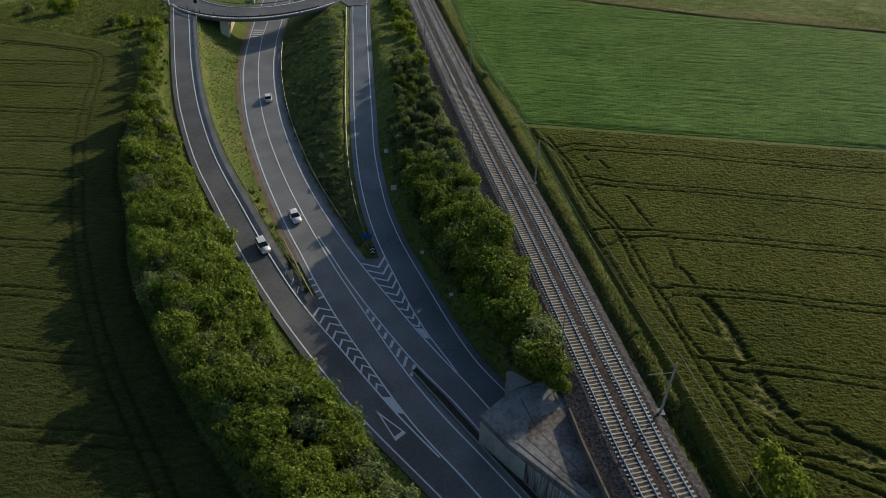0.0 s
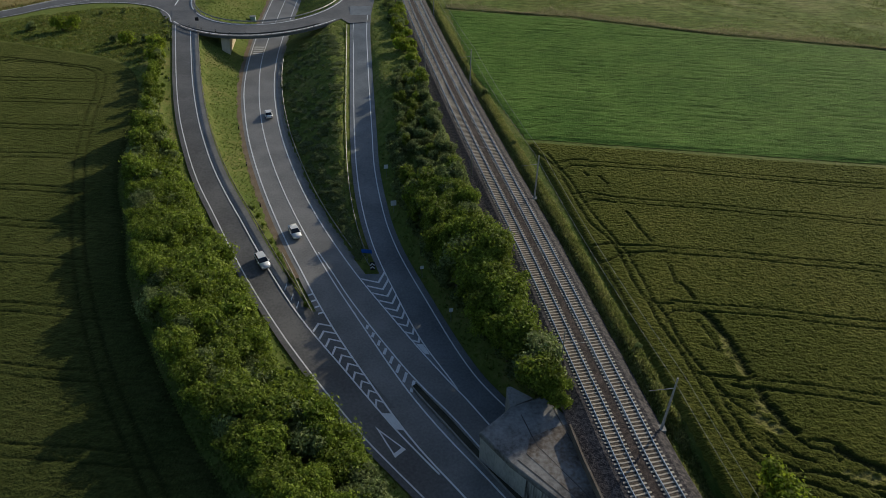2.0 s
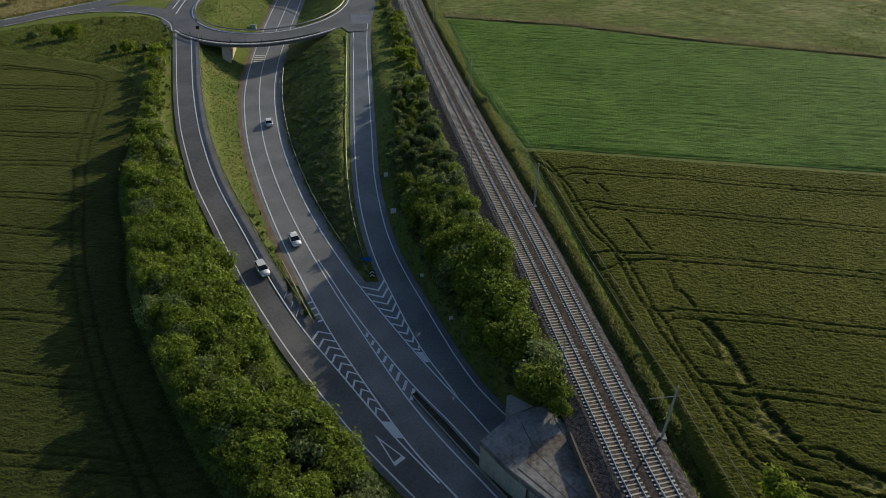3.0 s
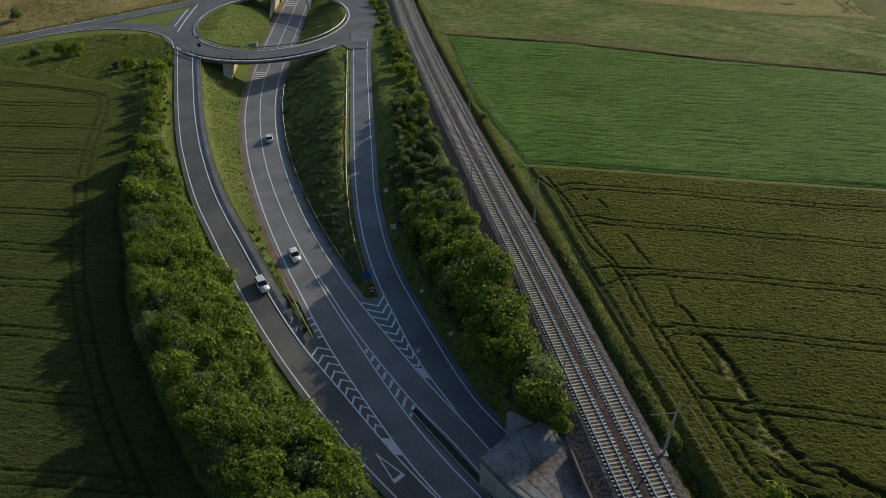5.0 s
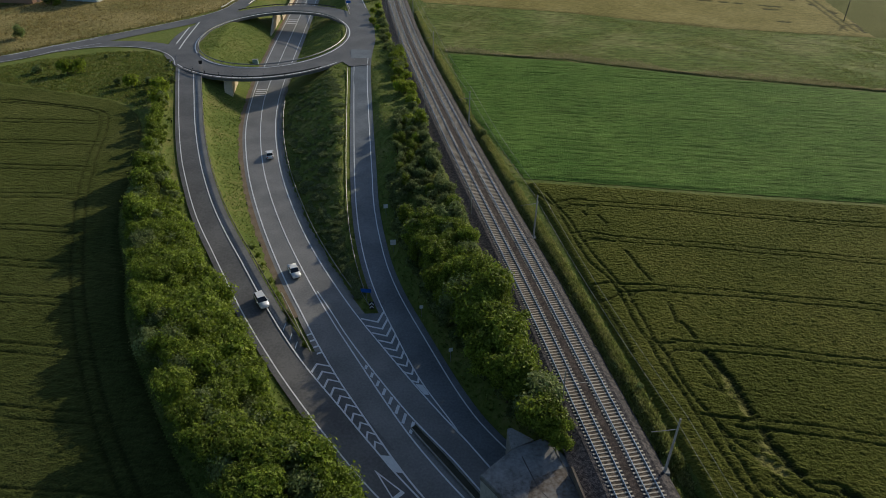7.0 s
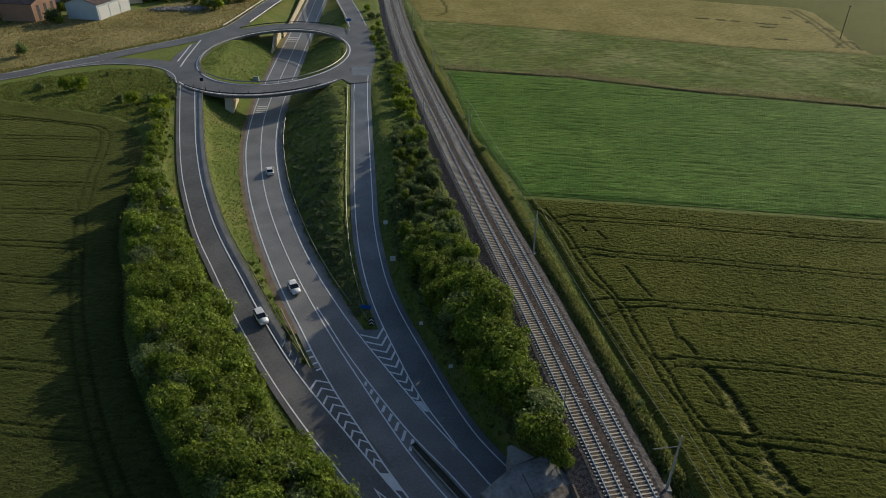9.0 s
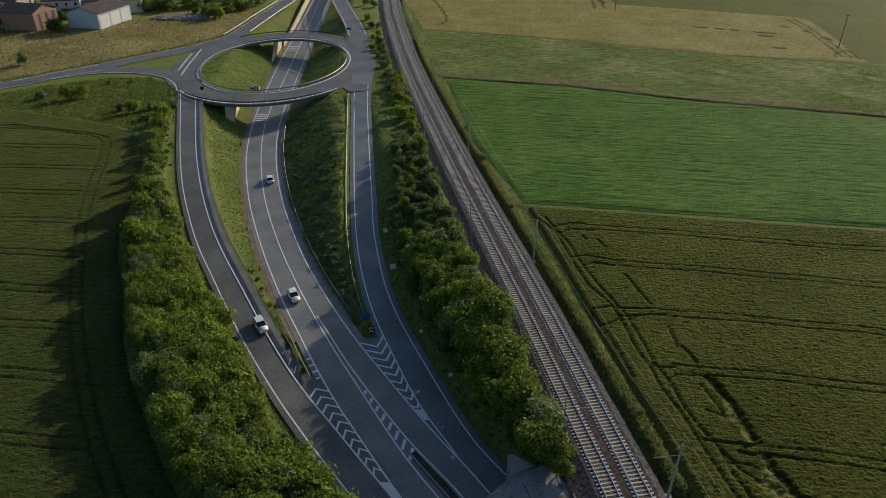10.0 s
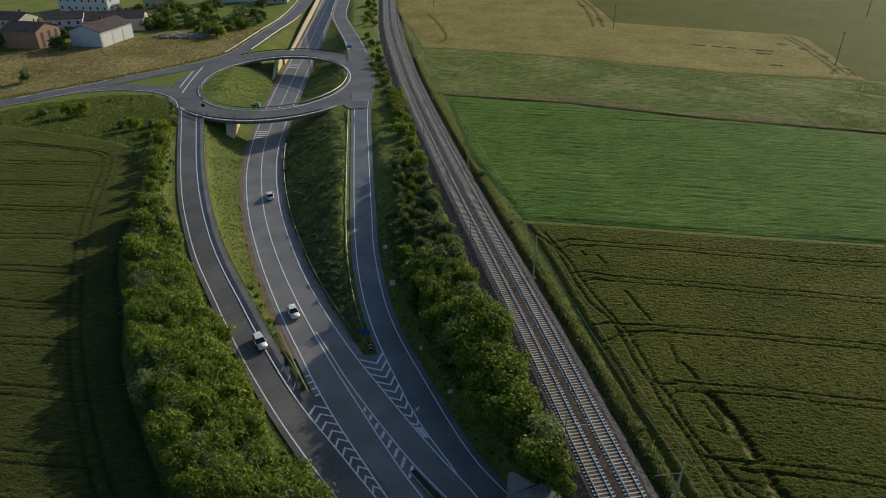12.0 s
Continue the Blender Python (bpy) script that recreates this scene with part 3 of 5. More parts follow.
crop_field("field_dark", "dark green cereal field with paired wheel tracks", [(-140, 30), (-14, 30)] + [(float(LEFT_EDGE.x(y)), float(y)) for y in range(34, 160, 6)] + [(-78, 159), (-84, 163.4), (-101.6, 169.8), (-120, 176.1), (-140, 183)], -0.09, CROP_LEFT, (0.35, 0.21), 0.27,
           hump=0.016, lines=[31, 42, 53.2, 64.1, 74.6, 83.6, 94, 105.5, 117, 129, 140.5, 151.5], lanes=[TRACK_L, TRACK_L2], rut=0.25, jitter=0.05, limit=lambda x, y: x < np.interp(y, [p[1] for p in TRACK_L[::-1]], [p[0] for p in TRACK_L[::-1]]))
crop_field("field_dark_far", "dark green cereal field stretching away", [(-260, 30), (-140, 30), (-140, 183), (-260, 225)], -0.09, CROP_LEFT, (2, 0.6), 0.24, lines=[53.2, 74.6, 94, 117, 140.5])
crop_field("field_meadow", "dry yellowing meadow below the village", [(-230, 180), (-134, 200.5), (-121, 210.8), (-108, 224.2), (-94, 238), (-82, 253.5), (-80, 266), (-78, 290), (-78, 300), (-105, 303), (-124, 283), (-150, 268), (-165, 258), (-230, 250)], 0.1, crop_material("meadow", [(0.17, 0.165, 0.06), (0.3, 0.25, 0.11), (0.4, 0.32, 0.15)], SOIL, (1, 0.1)), (0.8, 0.6), 0.12, hump=0.1)


# ---- roads ----
def road(name, label, v, f, mat=None):
    return tagged(part(name, v, f, mat or ASPHALT), label, "road", kind="structure")


road("road_main", "grey asphalt main road in a cutting", *ribbon(MAIN_L, MAIN_R, 12, 520, -0.9, 1.3, 0.0), ASPHALT_PALE)
tagged(part("shoulder_gravel", *ribbon(MAIN_L, MAIN_L, 84, 300, -2.1, -0.75, 0.008), SHOULDER), "brown gravel shoulder beside the main road", "shoulder", kind="structure")
road("road_ramp_west", "grey asphalt slip road beside the tree belt", *ribbon(RAMP_LL, RAMP_LR, 56, 200, -0.9, 1.9, 0.01), ASPHALT_WORN)
road("road_ramp_east", "grey asphalt slip road above the cutting", *ribbon(RAMP_RL, RAMP_RR, 65, 204, -0.9, 1.0, 0.012))
road("road_merge_west", "asphalt merging area with hatched markings", *ribbon(RAMP_LL, MAIN_L, 12, 75.5, -0.9, 0.2, 0.02), ASPHALT_WORN)
road("road_merge_east", "asphalt merging area with hatched markings", *ribbon(MAIN_R, RAMP_RR, 24, 84.5, -0.2, 1.0, 0.022))


tagged(part("shoulder_ramp", *ribbon(RAMP_LR, RAMP_LR, 80, 186, 0.25, 1.75, 0.02), ASPHALT_PALE), "paler asphalt shoulder of the slip road", "shoulder", kind="structure")
tagged(part("shoulder_east", *ribbon(MAIN_R, MAIN_R, 88, 200, 0.95, 1.9, 0.012), SHOULDER_GREY), "dusty grey shoulder of the main road", "shoulder", kind="structure")


def ring_point(k, w):
    """A point of the roundabout: k = 0 at the inner edge, 1 at the outer; w: angle from +x."""
    a = RB_IN[0] + (RB_OUT[0] - RB_IN[0]) * k
    b = RB_IN[1] + (RB_OUT[1] - RB_IN[1]) * k
    return Vector((RB_X + a * math.cos(w), RB_Y + b * math.sin(w), 0))


def ring_band(k0, k1, z0, z1, w0=0.0, w1=2 * math.pi, n=120):
    v, f = [], []
    for i in range(n + 1):
        w = w0 + (w1 - w0) * i / n
        a, b = ring_point(k0, w), ring_point(k1, w)
        v += [(a.x, a.y, z1), (b.x, b.y, z1), (b.x, b.y, z0), (a.x, a.y, z0)]
    for i in range(n):
        o = 4 * i
        for j in range(4):
            f.append((o + j, o + (j + 1) % 4, o + 4 + (j + 1) % 4, o + 4 + j))
    return v, f


ZB = 0.12
road("road_roundabout", "oval asphalt roundabout carried over the main road", *ring_band(0, 1, -0.62, ZB), ASPHALT_WORN)


def flat(poly, z):
    return [(x, y, z) for x, y in poly], [tuple(range(len(poly)))]


# arms of the roundabout


def strip(a, b, z):
    k = min(len(a), len(b))
    ra = [a[round(i * (len(a) - 1) / (k - 1))] for i in range(k)]
    rb = [b[round(i * (len(b) - 1) / (k - 1))] for i in range(k)]
    v = [(x, y, z) for x, y in ra] + [(x, y, z) for x, y in rb]
    f = [(i, k + i, k + i + 1, i + 1) for i in range(k - 1)]
    return v, f


def offset(path, d):
    out = []
    for i, (x, y) in enumerate(path):
        (ax, ay), (bx, by) = path[max(i - 1, 0)], path[min(i + 1, len(path) - 1)]
        l = math.hypot(bx - ax, by - ay)
        out.append((x + d * (by - ay) / l, y - d * (bx - ax) / l))
    return out


WEST = smooth_path([(-258, 120), (-178, 168), (-130.7, 194.8), (-119, 206), (-108, 214)], 3)
EXIT_S = smooth_path([(-120, 204.5), (-108, 210.4), (-95.5, 210.8), (-84.5, 206.6), (-77.2, 199), (-73.5, 191)], 2)
EXIT_N = smooth_path([(-128, 197), (-117.5, 206.5), (-105, 219.2), (-90.5, 233.2), (-81.5, 243.5), (-76.8, 253), (-75, 264), (-72.5, 288), (-69, 318), (-68.8, 350), (-70, 370), (-76, 430), (-88, 520)], 3)
EAST_N = smooth_path([(-27, 236), (-30.3, 252), (-35, 274), (-42, 302.5), (-47.2, 327), (-50.2, 367), (-55, 430), (-66, 520)], 3)
road("road_west_arm", "asphalt country road leading to the roundabout", *strip(offset(WEST, -3.6), offset(WEST, 3.4), 0.05), ASPHALT_WORN)
road("road_west_entry", "asphalt entry curve into the roundabout", *strip(offset(EXIT_S, -3.0), offset(EXIT_S, 3.4), 0.065), ASPHALT_WORN)
road("road_north_slip", "asphalt slip road past the roundabout", *strip(offset(EXIT_N, -3.2), offset(EXIT_N, 3.6), 0.08), ASPHALT_WORN)
road("road_east_slip", "asphalt slip road north of the roundabout", *strip(offset(EAST_N, -3.4), offset(EAST_N, 3.4), 0.095), ASPHALT_WORN)
road("road_junction_west", "asphalt junction mouth of the roundabout", *flat([(-79, 193), (-66, 186), (-72, 198), (-76, 212), (-76, 232), (-71, 248), (-77, 252), (-84, 236), (-83.2, 222), (-81.6, 210), (-83, 200)], 0.11), ASPHALT_WORN)
road("road_junction_east", "asphalt junction mouth of the roundabout", *flat([(-26.4, 189), (-20.6, 190), (-21, 215), (-24.5, 240), (-29, 252), (-33.5, 240), (-30.5, 218), (-32, 198)], 0.11), ASPHALT_WORN)

# ---- road markings ----
markings = thing("road_markings", "white painted lane lines, chevrons and hatching", "road marking", kind="structure")


def paint(v, f, name="lane_line"):
    return part(name, v, f, ROAD_PAINT, markings)


def line_strip(line, y0, y1, off=0.0, w=0.16, up=0.05, name="lane_line"):
    return paint(*ribbon(line, line, y0, y1, off - w / 2, off + w / 2, up, 1.5), name=name)


line_strip(MAIN_L, 12, 520, w=0.24)
line_strip(MAIN_R, 14, 520, w=0.22)
line_strip(MAIN_C, 12, 520, w=0.22)
line_strip(MAIN_C2, 14, 90.4, w=0.22)
line_strip(RAMP_LL, 12, 188, w=0.2)
line_strip(RAMP_LR, 47.2, 187, w=0.22)
line_strip(RAMP_RL, 60.2, 195, w=0.2)
line_strip(RAMP_RR, 24, 196, w=0.2)
for y in np.linspace(80.2, 59.6, 13):
    a = MAIN_C.at(y, 0.25, 0.05)
    b = MAIN_C2.at(y + (float(MAIN_C2.x(y)) - float(MAIN_C.x(y))) * 0.9, -0.25, 0.05)
    if (b - a).length > 0.7:
        s = Vector((0.2, -0.12, 0))
        paint([a - s, a + s, b + s, b - s], [(0, 1, 2, 3)], "hatch_bar")


def chevron(line_a, line_b, ya, ta, tb, yb, k, w):
    """A worn V between two lines: it starts on line_a at ya and ends on line_b at yb; its tip lies k of the way from ta to tb."""
    a, b = line_a.at(ya), line_b.at(yb)
    tip = line_a.at(ta).lerp(line_b.at(tb), k)
    a, b = a.lerp(tip, 0.1), b.lerp(tip, 0.06)
    up, s = Vector((0, 0, 0.055)), (line_a.at(ya - 1) - line_a.at(ya)).normalized() * w
    paint([a + up, tip + up, b + up, b + s + up, tip + s + up, a + s + up], [(0, 5, 4, 1), (1, 4, 3, 2)], "chevron")


for i in range(10):
    y = 71.1 - 1.52 * i
    w = 3.2 - 0.19 * i
    chevron(RAMP_LR, MAIN_L, y, y + 0.35 + 0.23 * w, y + 0.75 + 0.62 * w, y + 0.43 * w, 0.5, 0.44)
for i in range(9):
    y = 83.5 - 1.74 * i
    w = 3.9 - 0.34 * i
    chevron(MAIN_R, RAMP_RL, y, y - 0.2 - 0.45 * w, y - 0.1, y + 0.3 + 0.38 * w, 0.55, 0.48)
part("marking_apex", *ribbon(RAMP_LR, MAIN_L, 53.6, 56.2, 0.1, -0.1, 0.06), ROAD_PAINT, markings)
for y in (79.6, 77.5, 75.8):
    a = RAMP_LR.at(y, 0.3, 0.06)
    b = RAMP_LR.at(y + 0.9, 1.15, 0.06)
    paint([a, b, b + Vector((-.15, .5, 0)), a + Vector((-.15, .5, 0))], [(0, 1, 2, 3)], "shoulder_bar")
for y in (79.4, 78, 76.6, 75.2):
    a, b = MAIN_L.at(y, -0.2, 0.06), MAIN_L.at(y, -0.95, 0.06)
    paint([a, a + Vector((0, .4, 0)), b + Vector((0, .45, 0)), b], [(0, 3, 2, 1)], "shoulder_bar")
part("marking_apex", *ribbon(MAIN_R, RAMP_RL, 66.6, 68.6, 0.15, -0.15, 0.06), ROAD_PAINT, markings)
# give-way triangle, outlined
tri = [Vector((-8.44, 54.1, ZR + .06)), Vector((-4.46, 50.7, ZR + .06)), Vector((-5.7, 49.5, ZR + .06))]
cen = sum(tri, Vector()) / 3
tv = tri + [cen + (p - cen) * 0.68 for p in tri]
part("give_way_triangle", tv, [(i, (i + 1) % 3, 3 + (i + 1) % 3, 3 + i) for i in range(3)], ROAD_PAINT, markings)
paint(*ring_band(0.06, 0.10, ZB + 0.005, ZB + 0.02, n=140), name="ring_line")
paint(*ring_band(0.90, 0.935, ZB + 0.005, ZB + 0.02, radians(225), radians(318), 60), name="ring_line")
for i in range(4):
    a = MAIN_L.at(186.5 - i * 1.6, 0.4, 0.05)
    b = MAIN_C.at(186.5 - i * 1.6, -0.3, 0.05)
    paint([a, b, b + Vector((0, .6, 0)), a + Vector((0, .6, 0))], [(0, 1, 2, 3)], "rumble_bar")
for i in range(3):
    a = MAIN_L.at(262 - i * 2.6, 0.4, 0.05)
    b = MAIN_C.at(262 - i * 2.6, -0.3, 0.05)
    paint([a, b, b + Vector((0, .7, 0)), a + Vector((0, .7, 0))], [(0, 1, 2, 3)], "rumble_bar")
for path, d0 in ((WEST, -3.2), (WEST, 3.0), (EXIT_N, -3.0), (EAST_N, -3.0), (EAST_N, 3.0), (EXIT_S, 3.0)):
    lane = path[6:] if path is EAST_N else path
    paint(*strip(offset(lane, d0 - 0.1), offset(lane, d0 + 0.1), 0.13))
for arc in ([(-80.1, 205.1), (-81.2, 214), (-82.2, 225), (-83.1, 235.6)], [(-82.8, 210.6), (-83.4, 217), (-84.1, 224), (-84.6, 229.8)]):
    paint(*strip(offset(arc, -0.2), offset(arc, 0.2), 0.15))

# ---- railway ----
bed_v, bed_f = [], []
bed_profile = ((-5.75, -0.75), (-4.4, -0.3), (-3.4, 0.12), (3.4, 0.12), (4.7, -0.6))
bed_ys = np.linspace(-60, 700, 381)
for y in bed_ys:
    for off, z in bed_profile:
        p = RAILWAY.at(y, off)
        bed_v.append((p.x, p.y, z))
for i in range(len(bed_ys) - 1):
    bed_f += [(5 * i + j, 5 * i + j + 1, 5 * i + j + 6, 5 * i + j + 5) for j in range(4)]
tagged(part("ballast_bed", bed_v, bed_f, BALLAST), "grey crushed-stone ballast bed of a double railway", "ballast", kind="structure")
tagged(part("ballast_middle", *ribbon(RAILWAY, RAILWAY, -60, 700, -0.5, 0.5, 0.14, 2.0), RUSTY_BALLAST), "rust-brown ballast strip between the tracks", "ballast", kind="structure")


def rail_profile(line, off, y0, y1):
    out = []
    for a, b, z0, z1 in ((-0.06, 0.06, 0.12, 0.16), (-0.02, 0.02, 0.16, 0.26), (-0.036, 0.036, 0.26, 0.32)):
        out.append(ribbon(line, line, y0, y1, off + a, off + b, z1, 2.0, z1 - z0))
    return join(*out)


sleeper_me = mesh("sleeper", *join(box(-1.2, -0.1, 0.0, -0.35, 0.1, 0.18), box(-0.35, -0.08, 0.0, 0.35, 0.08, 0.16), box(0.35, -0.1, 0.0, 1.2, 0.1, 0.18)), SLEEPER)
for side in (-1.72, 1.72):
    track = thing("railway_track", "railway track on pale concrete sleepers with steel rails", "railway track", "railway tracks")
    part("track_ballast", *ribbon(RAILWAY, RAILWAY, 20, 420, side - 0.68, side + 0.68, 0.15, 2.0), TRACK_BALLAST, track, "brown crushed stone between the rails")
    for s in (-0.752, 0.752):
        part("rail", *rail_profile(RAILWAY, side + s, -40, 620), RAIL, track, "worn steel rail", False)
    far = []
    n_near = 0
    y = 20.0
    while y < 420:
        p = RAILWAY.at(y, side, 0.02)
        q = RAILWAY.at(y + 0.5, side, 0.02)
        ang = math.atan2(q.y - p.y, q.x - p.x) - math.pi / 2
        m = Matrix.Translation(p) @ Matrix.Rotation(ang, 4, "Z")
        if y > 36 and n_near < 295:
            ob = new("sleeper", sleeper_me)
            ob.parent = track
            ob.matrix_basis = m
            n_near += 1
        else:
            v, f = box(-1.2, -0.1, 0.0, 1.2, 0.1, 0.18)
            far.append(([m @ Vector(c) for c in v], f))
        y += 0.55 * (q.y - p.y) / (q - p).length
    tagged(part("sleeper_rest", *join(*far), SLEEPER, track), kind="stuff")


# ---- trees ----
def make_crown(rng, width, height, count, size):
    """Leaf clumps spread over the shells of several lobes."""
    lobes = []
    for i in range(24):
        w = rng.uniform(0, 2 * math.pi)
        r = width * rng.uniform(0.08, 0.44)
        z = height * rng.uniform(0.32, 0.86)
        lobes.append((Vector((r * math.cos(w), r * math.sin(w), z)), width * rng.uniform(0.09, 0.2)))
    lobes.append((Vector((0, 0, height * 0.8)), width * 0.24))
    v, f = [], []
    for i in range(count):
        c, r = lobes[rng.randrange(len(lobes))]
        d = Vector((rng.gauss(0, 1), rng.gauss(0, 1), rng.gauss(0.25, 1))).normalized()
        p = c + d * r * (rng.uniform(0.7, 1.15) if rng.random() < 0.8 else rng.uniform(1.1, 1.7))
        if p.z < height * 0.08:
            continue
        nrm = (d + Vector((rng.gauss(0, .55), rng.gauss(0, .55), rng.gauss(.35, .5)))).normalized()
        t = nrm.orthogonal().normalized()
        t.rotate(Matrix.Rotation(rng.uniform(0, 6.28), 3, nrm))
        b = nrm.cross(t)
        s = size * rng.uniform(0.6, 1.35)
        o = len(v)
        v += [p - t * s * 0.6 + b * s * 0.62, p - t * s * 0.6 - b * s * 0.62, p + t * s * 1.15 - nrm * s * 0.2]
        f.append((o, o + 1, o + 2))
    return v, f


def make_tree(rng, width, height, leaf, count=6200, size=0.21):
    root = thing("tree", "leafy green broad-crowned tree", "tree")
    tr = [tube((0, 0, -0.5), (0.05, 0.02, height * 0.45), 0.16, 0.1), tube((0.05, 0.02, height * 0.45), (0, 0.1, height * 0.8), 0.1, 0.03)]
    for i in range(5):
        w = rng.uniform(0, 6.28)
        z = height * rng.uniform(0.25, 0.5)
        tr.append(tube((0.03, 0.02, z), (width * 0.3 * math.cos(w), width * 0.3 * math.sin(w), z + height * 0.28), 0.07, 0.02, 6))
    part("trunk", *join(*tr), BARK, root)
    part("crown", *make_crown(rng, width, height, count, size), leaf, root)
    return root


rng = random.Random(7)
TREES = [make_tree(rng, w, h, LEAF) for w, h in ((5.6, 8.2), (5.0, 7.2), (6.2, 7.8), (4.6, 6.6))]
DULL = [make_tree(rng, w, h, LEAF_DULL) for w, h in ((5.2, 6.8), (4.6, 5.6), (5.6, 7.2))]
BUSHES = []
LIME = [make_tree(rng, 5.4, 5.6, LEAF_LIME), make_tree(rng, 3.2, 2.8, LEAF_LIME, 1100, 0.21)]
for w, h, m in ((2.8, 2.4, LEAF), (2.2, 1.7, LEAF_DULL), (3.2, 2.8, LEAF_DULL)):
    b = make_tree(rng, w, h, m, 1100, 0.21)
    b.name = "bush"
    tagged(b, "low rounded green bush on the bank", "bush")
    BUSHES.append(b)
LIME[1].name = "bush"
tagged(LIME[1], "low bright green bush on the bank", "bush")
far_rng = random.Random(11)
FAR = [make_tree(far_rng, 5.4, 7.6, LEAF, 2600, 0.3), make_tree(far_rng, 5.2, 6.6, LEAF_DULL, 2600, 0.3)]
for i, o in enumerate(TREES + DULL + BUSHES + LIME + FAR):
    o.location = (-330 - 8 * i, -160, 0)


def z_at(x, y):
    return float(ground_height(np.array([float(x)]), np.array([float(y)]))[0])


def plant(src, x, y, s, label, group):
    if y > 98 and (src in TREES or src in DULL):
        src = FAR[0 if src in TREES else 1]
    ob = copy_thing(src, pose(x, y, z_at(x, y) - 0.1, rng.uniform(-4, 4), rng.uniform(-4, 4), rng.uniform(0, 360)) @ Matrix.Diagonal((s * rng.uniform(.9, 1.1), s * rng.uniform(.9, 1.1), s * rng.uniform(.9, 1.1), 1)))
    return tagged(ob, label, "", group)


BELT_L = Line([(-69.7, 158), (-67.5, 144.8), (-62, 126), (-55.2, 101.5), (-48.6, 87.3), (-43.4, 74.3), (-36.3, 62.6), (-28.6, 51.3), (-24.3, 45.1), (-15.8, 34.7)])
BELT_R = Line([(-67.5, 157), (-60, 136), (-52.9, 118.4), (-42.6, 97.4), (-32.8, 79.7), (-23.7, 63.8), (-19.5, 56.8), (-12.6, 49.8), (-5.8, 41), (-1, 34)])
y = 33.0
while y < 158:
    a, b = BELT_L.at(y, 0.9), BELT_R.at(y, -1.0)
    wid = (b - a).length
    cols = max(1, int(wid / 2.3))
    for i in range(cols):
        k = (i + rng.uniform(0.2, 0.8)) / cols
        p = a.lerp(b, k)
        z = z_at(p.x, p.y)
        top = 5.8 if y < 125 else 4.4
        tall = (top - 2.2 * k + rng.uniform(-.7, .7) - z)
        src = rng.choice(TREES if rng.random() < (0.85 if y > 54 else 0.45) else DULL)
        base = 7.4
        plant(src, p.x, p.y + rng.uniform(-1, 1), max(0.5, min(1.3, tall / base)), "dense leafy green tree in the roadside belt", "trees of the field-side belt")
    y += 2.3


def thicket(name, label, places, seed, flat_by=1.0):
    """Many bushes grown together: leaves of the bush crowns, spread over places (x, y, size, kind), in one mesh."""
    g = np.random.default_rng(seed)
    vs, n, mats = [], 0, {}
    for x, y, s, k in places:
        me = [c for c in BUSHES[k].children if c.name.startswith("crown")][0].data
        co = np.empty(3 * len(me.vertices), np.float32)
        me.vertices.foreach_get("co", co)
        co = co.reshape(-1, 3)
        w = g.uniform(0, 6.28)
        c, q = math.cos(w), math.sin(w)
        vs.append(np.stack([x + s * (c * co[:, 0] - q * co[:, 1]), y + s * (q * co[:, 0] + c * co[:, 1]), z_at(x, y) - 0.1 + flat_by * s * co[:, 2] * g.uniform(0.8, 1.2)], -1))
    v = np.concatenate(vs)
    out = bpy.data.meshes.new(name)
    out.vertices.add(len(v))
    out.vertices.foreach_set("co", v.astype(np.float32).ravel())
    out.loops.add(len(v))
    out.loops.foreach_set("vertex_index", np.arange(len(v), dtype=np.int32))
    out.polygons.add(len(v) // 3)
    out.polygons.foreach_set("loop_start", np.arange(0, len(v), 3, dtype=np.int32))
    out.update(calc_edges=True)
    out.materials.append(LEAF_DULL)
    return tagged(new(name, out), label, "bushes", kind="stuff")


# ---- trees between the slip road and the railway ----
BELT2_L = Line([(-16.8, 196), (-14.3, 176), (-11, 130), (-7.4, 101), (0.2, 79), (4.8, 70), (9.6, 58.5)])
BELT2_R = Line([(-11.6, 196), (-9, 180), (-3.4, 145), (1, 120), (5.2, 93.5), (9.8, 75.6), (12.4, 62), (13.2, 54)])
y = 56.0
while y < 152:
    a, b = BELT2_L.at(y, 0.9), BELT2_R.at(y, -0.8)
    wid = (b - a).length
    cols = max(1, int(wid / 2.2))
    for i in range(cols):
        k = (i + rng.uniform(0.2, 0.8)) / cols
        p = a.lerp(b, k)
        z = z_at(p.x, p.y)
        top = (6.2 if y < 100 else 4.4) - (1 - k) * 3.0 + rng.uniform(-1.2, 0.8)
        lush = rng.random() < (0.9 if y < 98 else 0.3)
        plant(rng.choice(TREES if lush else DULL), p.x, p.y + rng.uniform(-1, 1), max(0.4, min(1.2, (top - z) / 7.4)),
              "dense leafy green tree on the railway bank" if lush else "dull grey-green tree on the railway bank", "trees of the railway bank")
    y += 2.3
# scrub added to darken the bank foot, shaded under overhanging trees
places = []
for i in range(70):
    y = rng.uniform(58, 125)
    p = RAMP_RR.at(y, 3.6).lerp(BELT2_L.at(y, 1.5), rng.uniform(0, 1))
    places.append((p.x, p.y, rng.uniform(0.5, 1.1), 1 + i % 2))
thicket("bank_foot_scrub", "dark grey-green scrub at the foot of the railway bank", places, 11)
for i in range(46):
    y = rng.uniform(146, 205)
    p = BELT2_L.at(y, 1.0).lerp(BELT2_R.at(y, 0.2), rng.random() ** 0.7)
    plant(LIME[1] if i % 3 else BUSHES[2], p.x, p.y, rng.uniform(0.55, 1.15), "low green bush on the railway bank", "bushes of the railway bank")
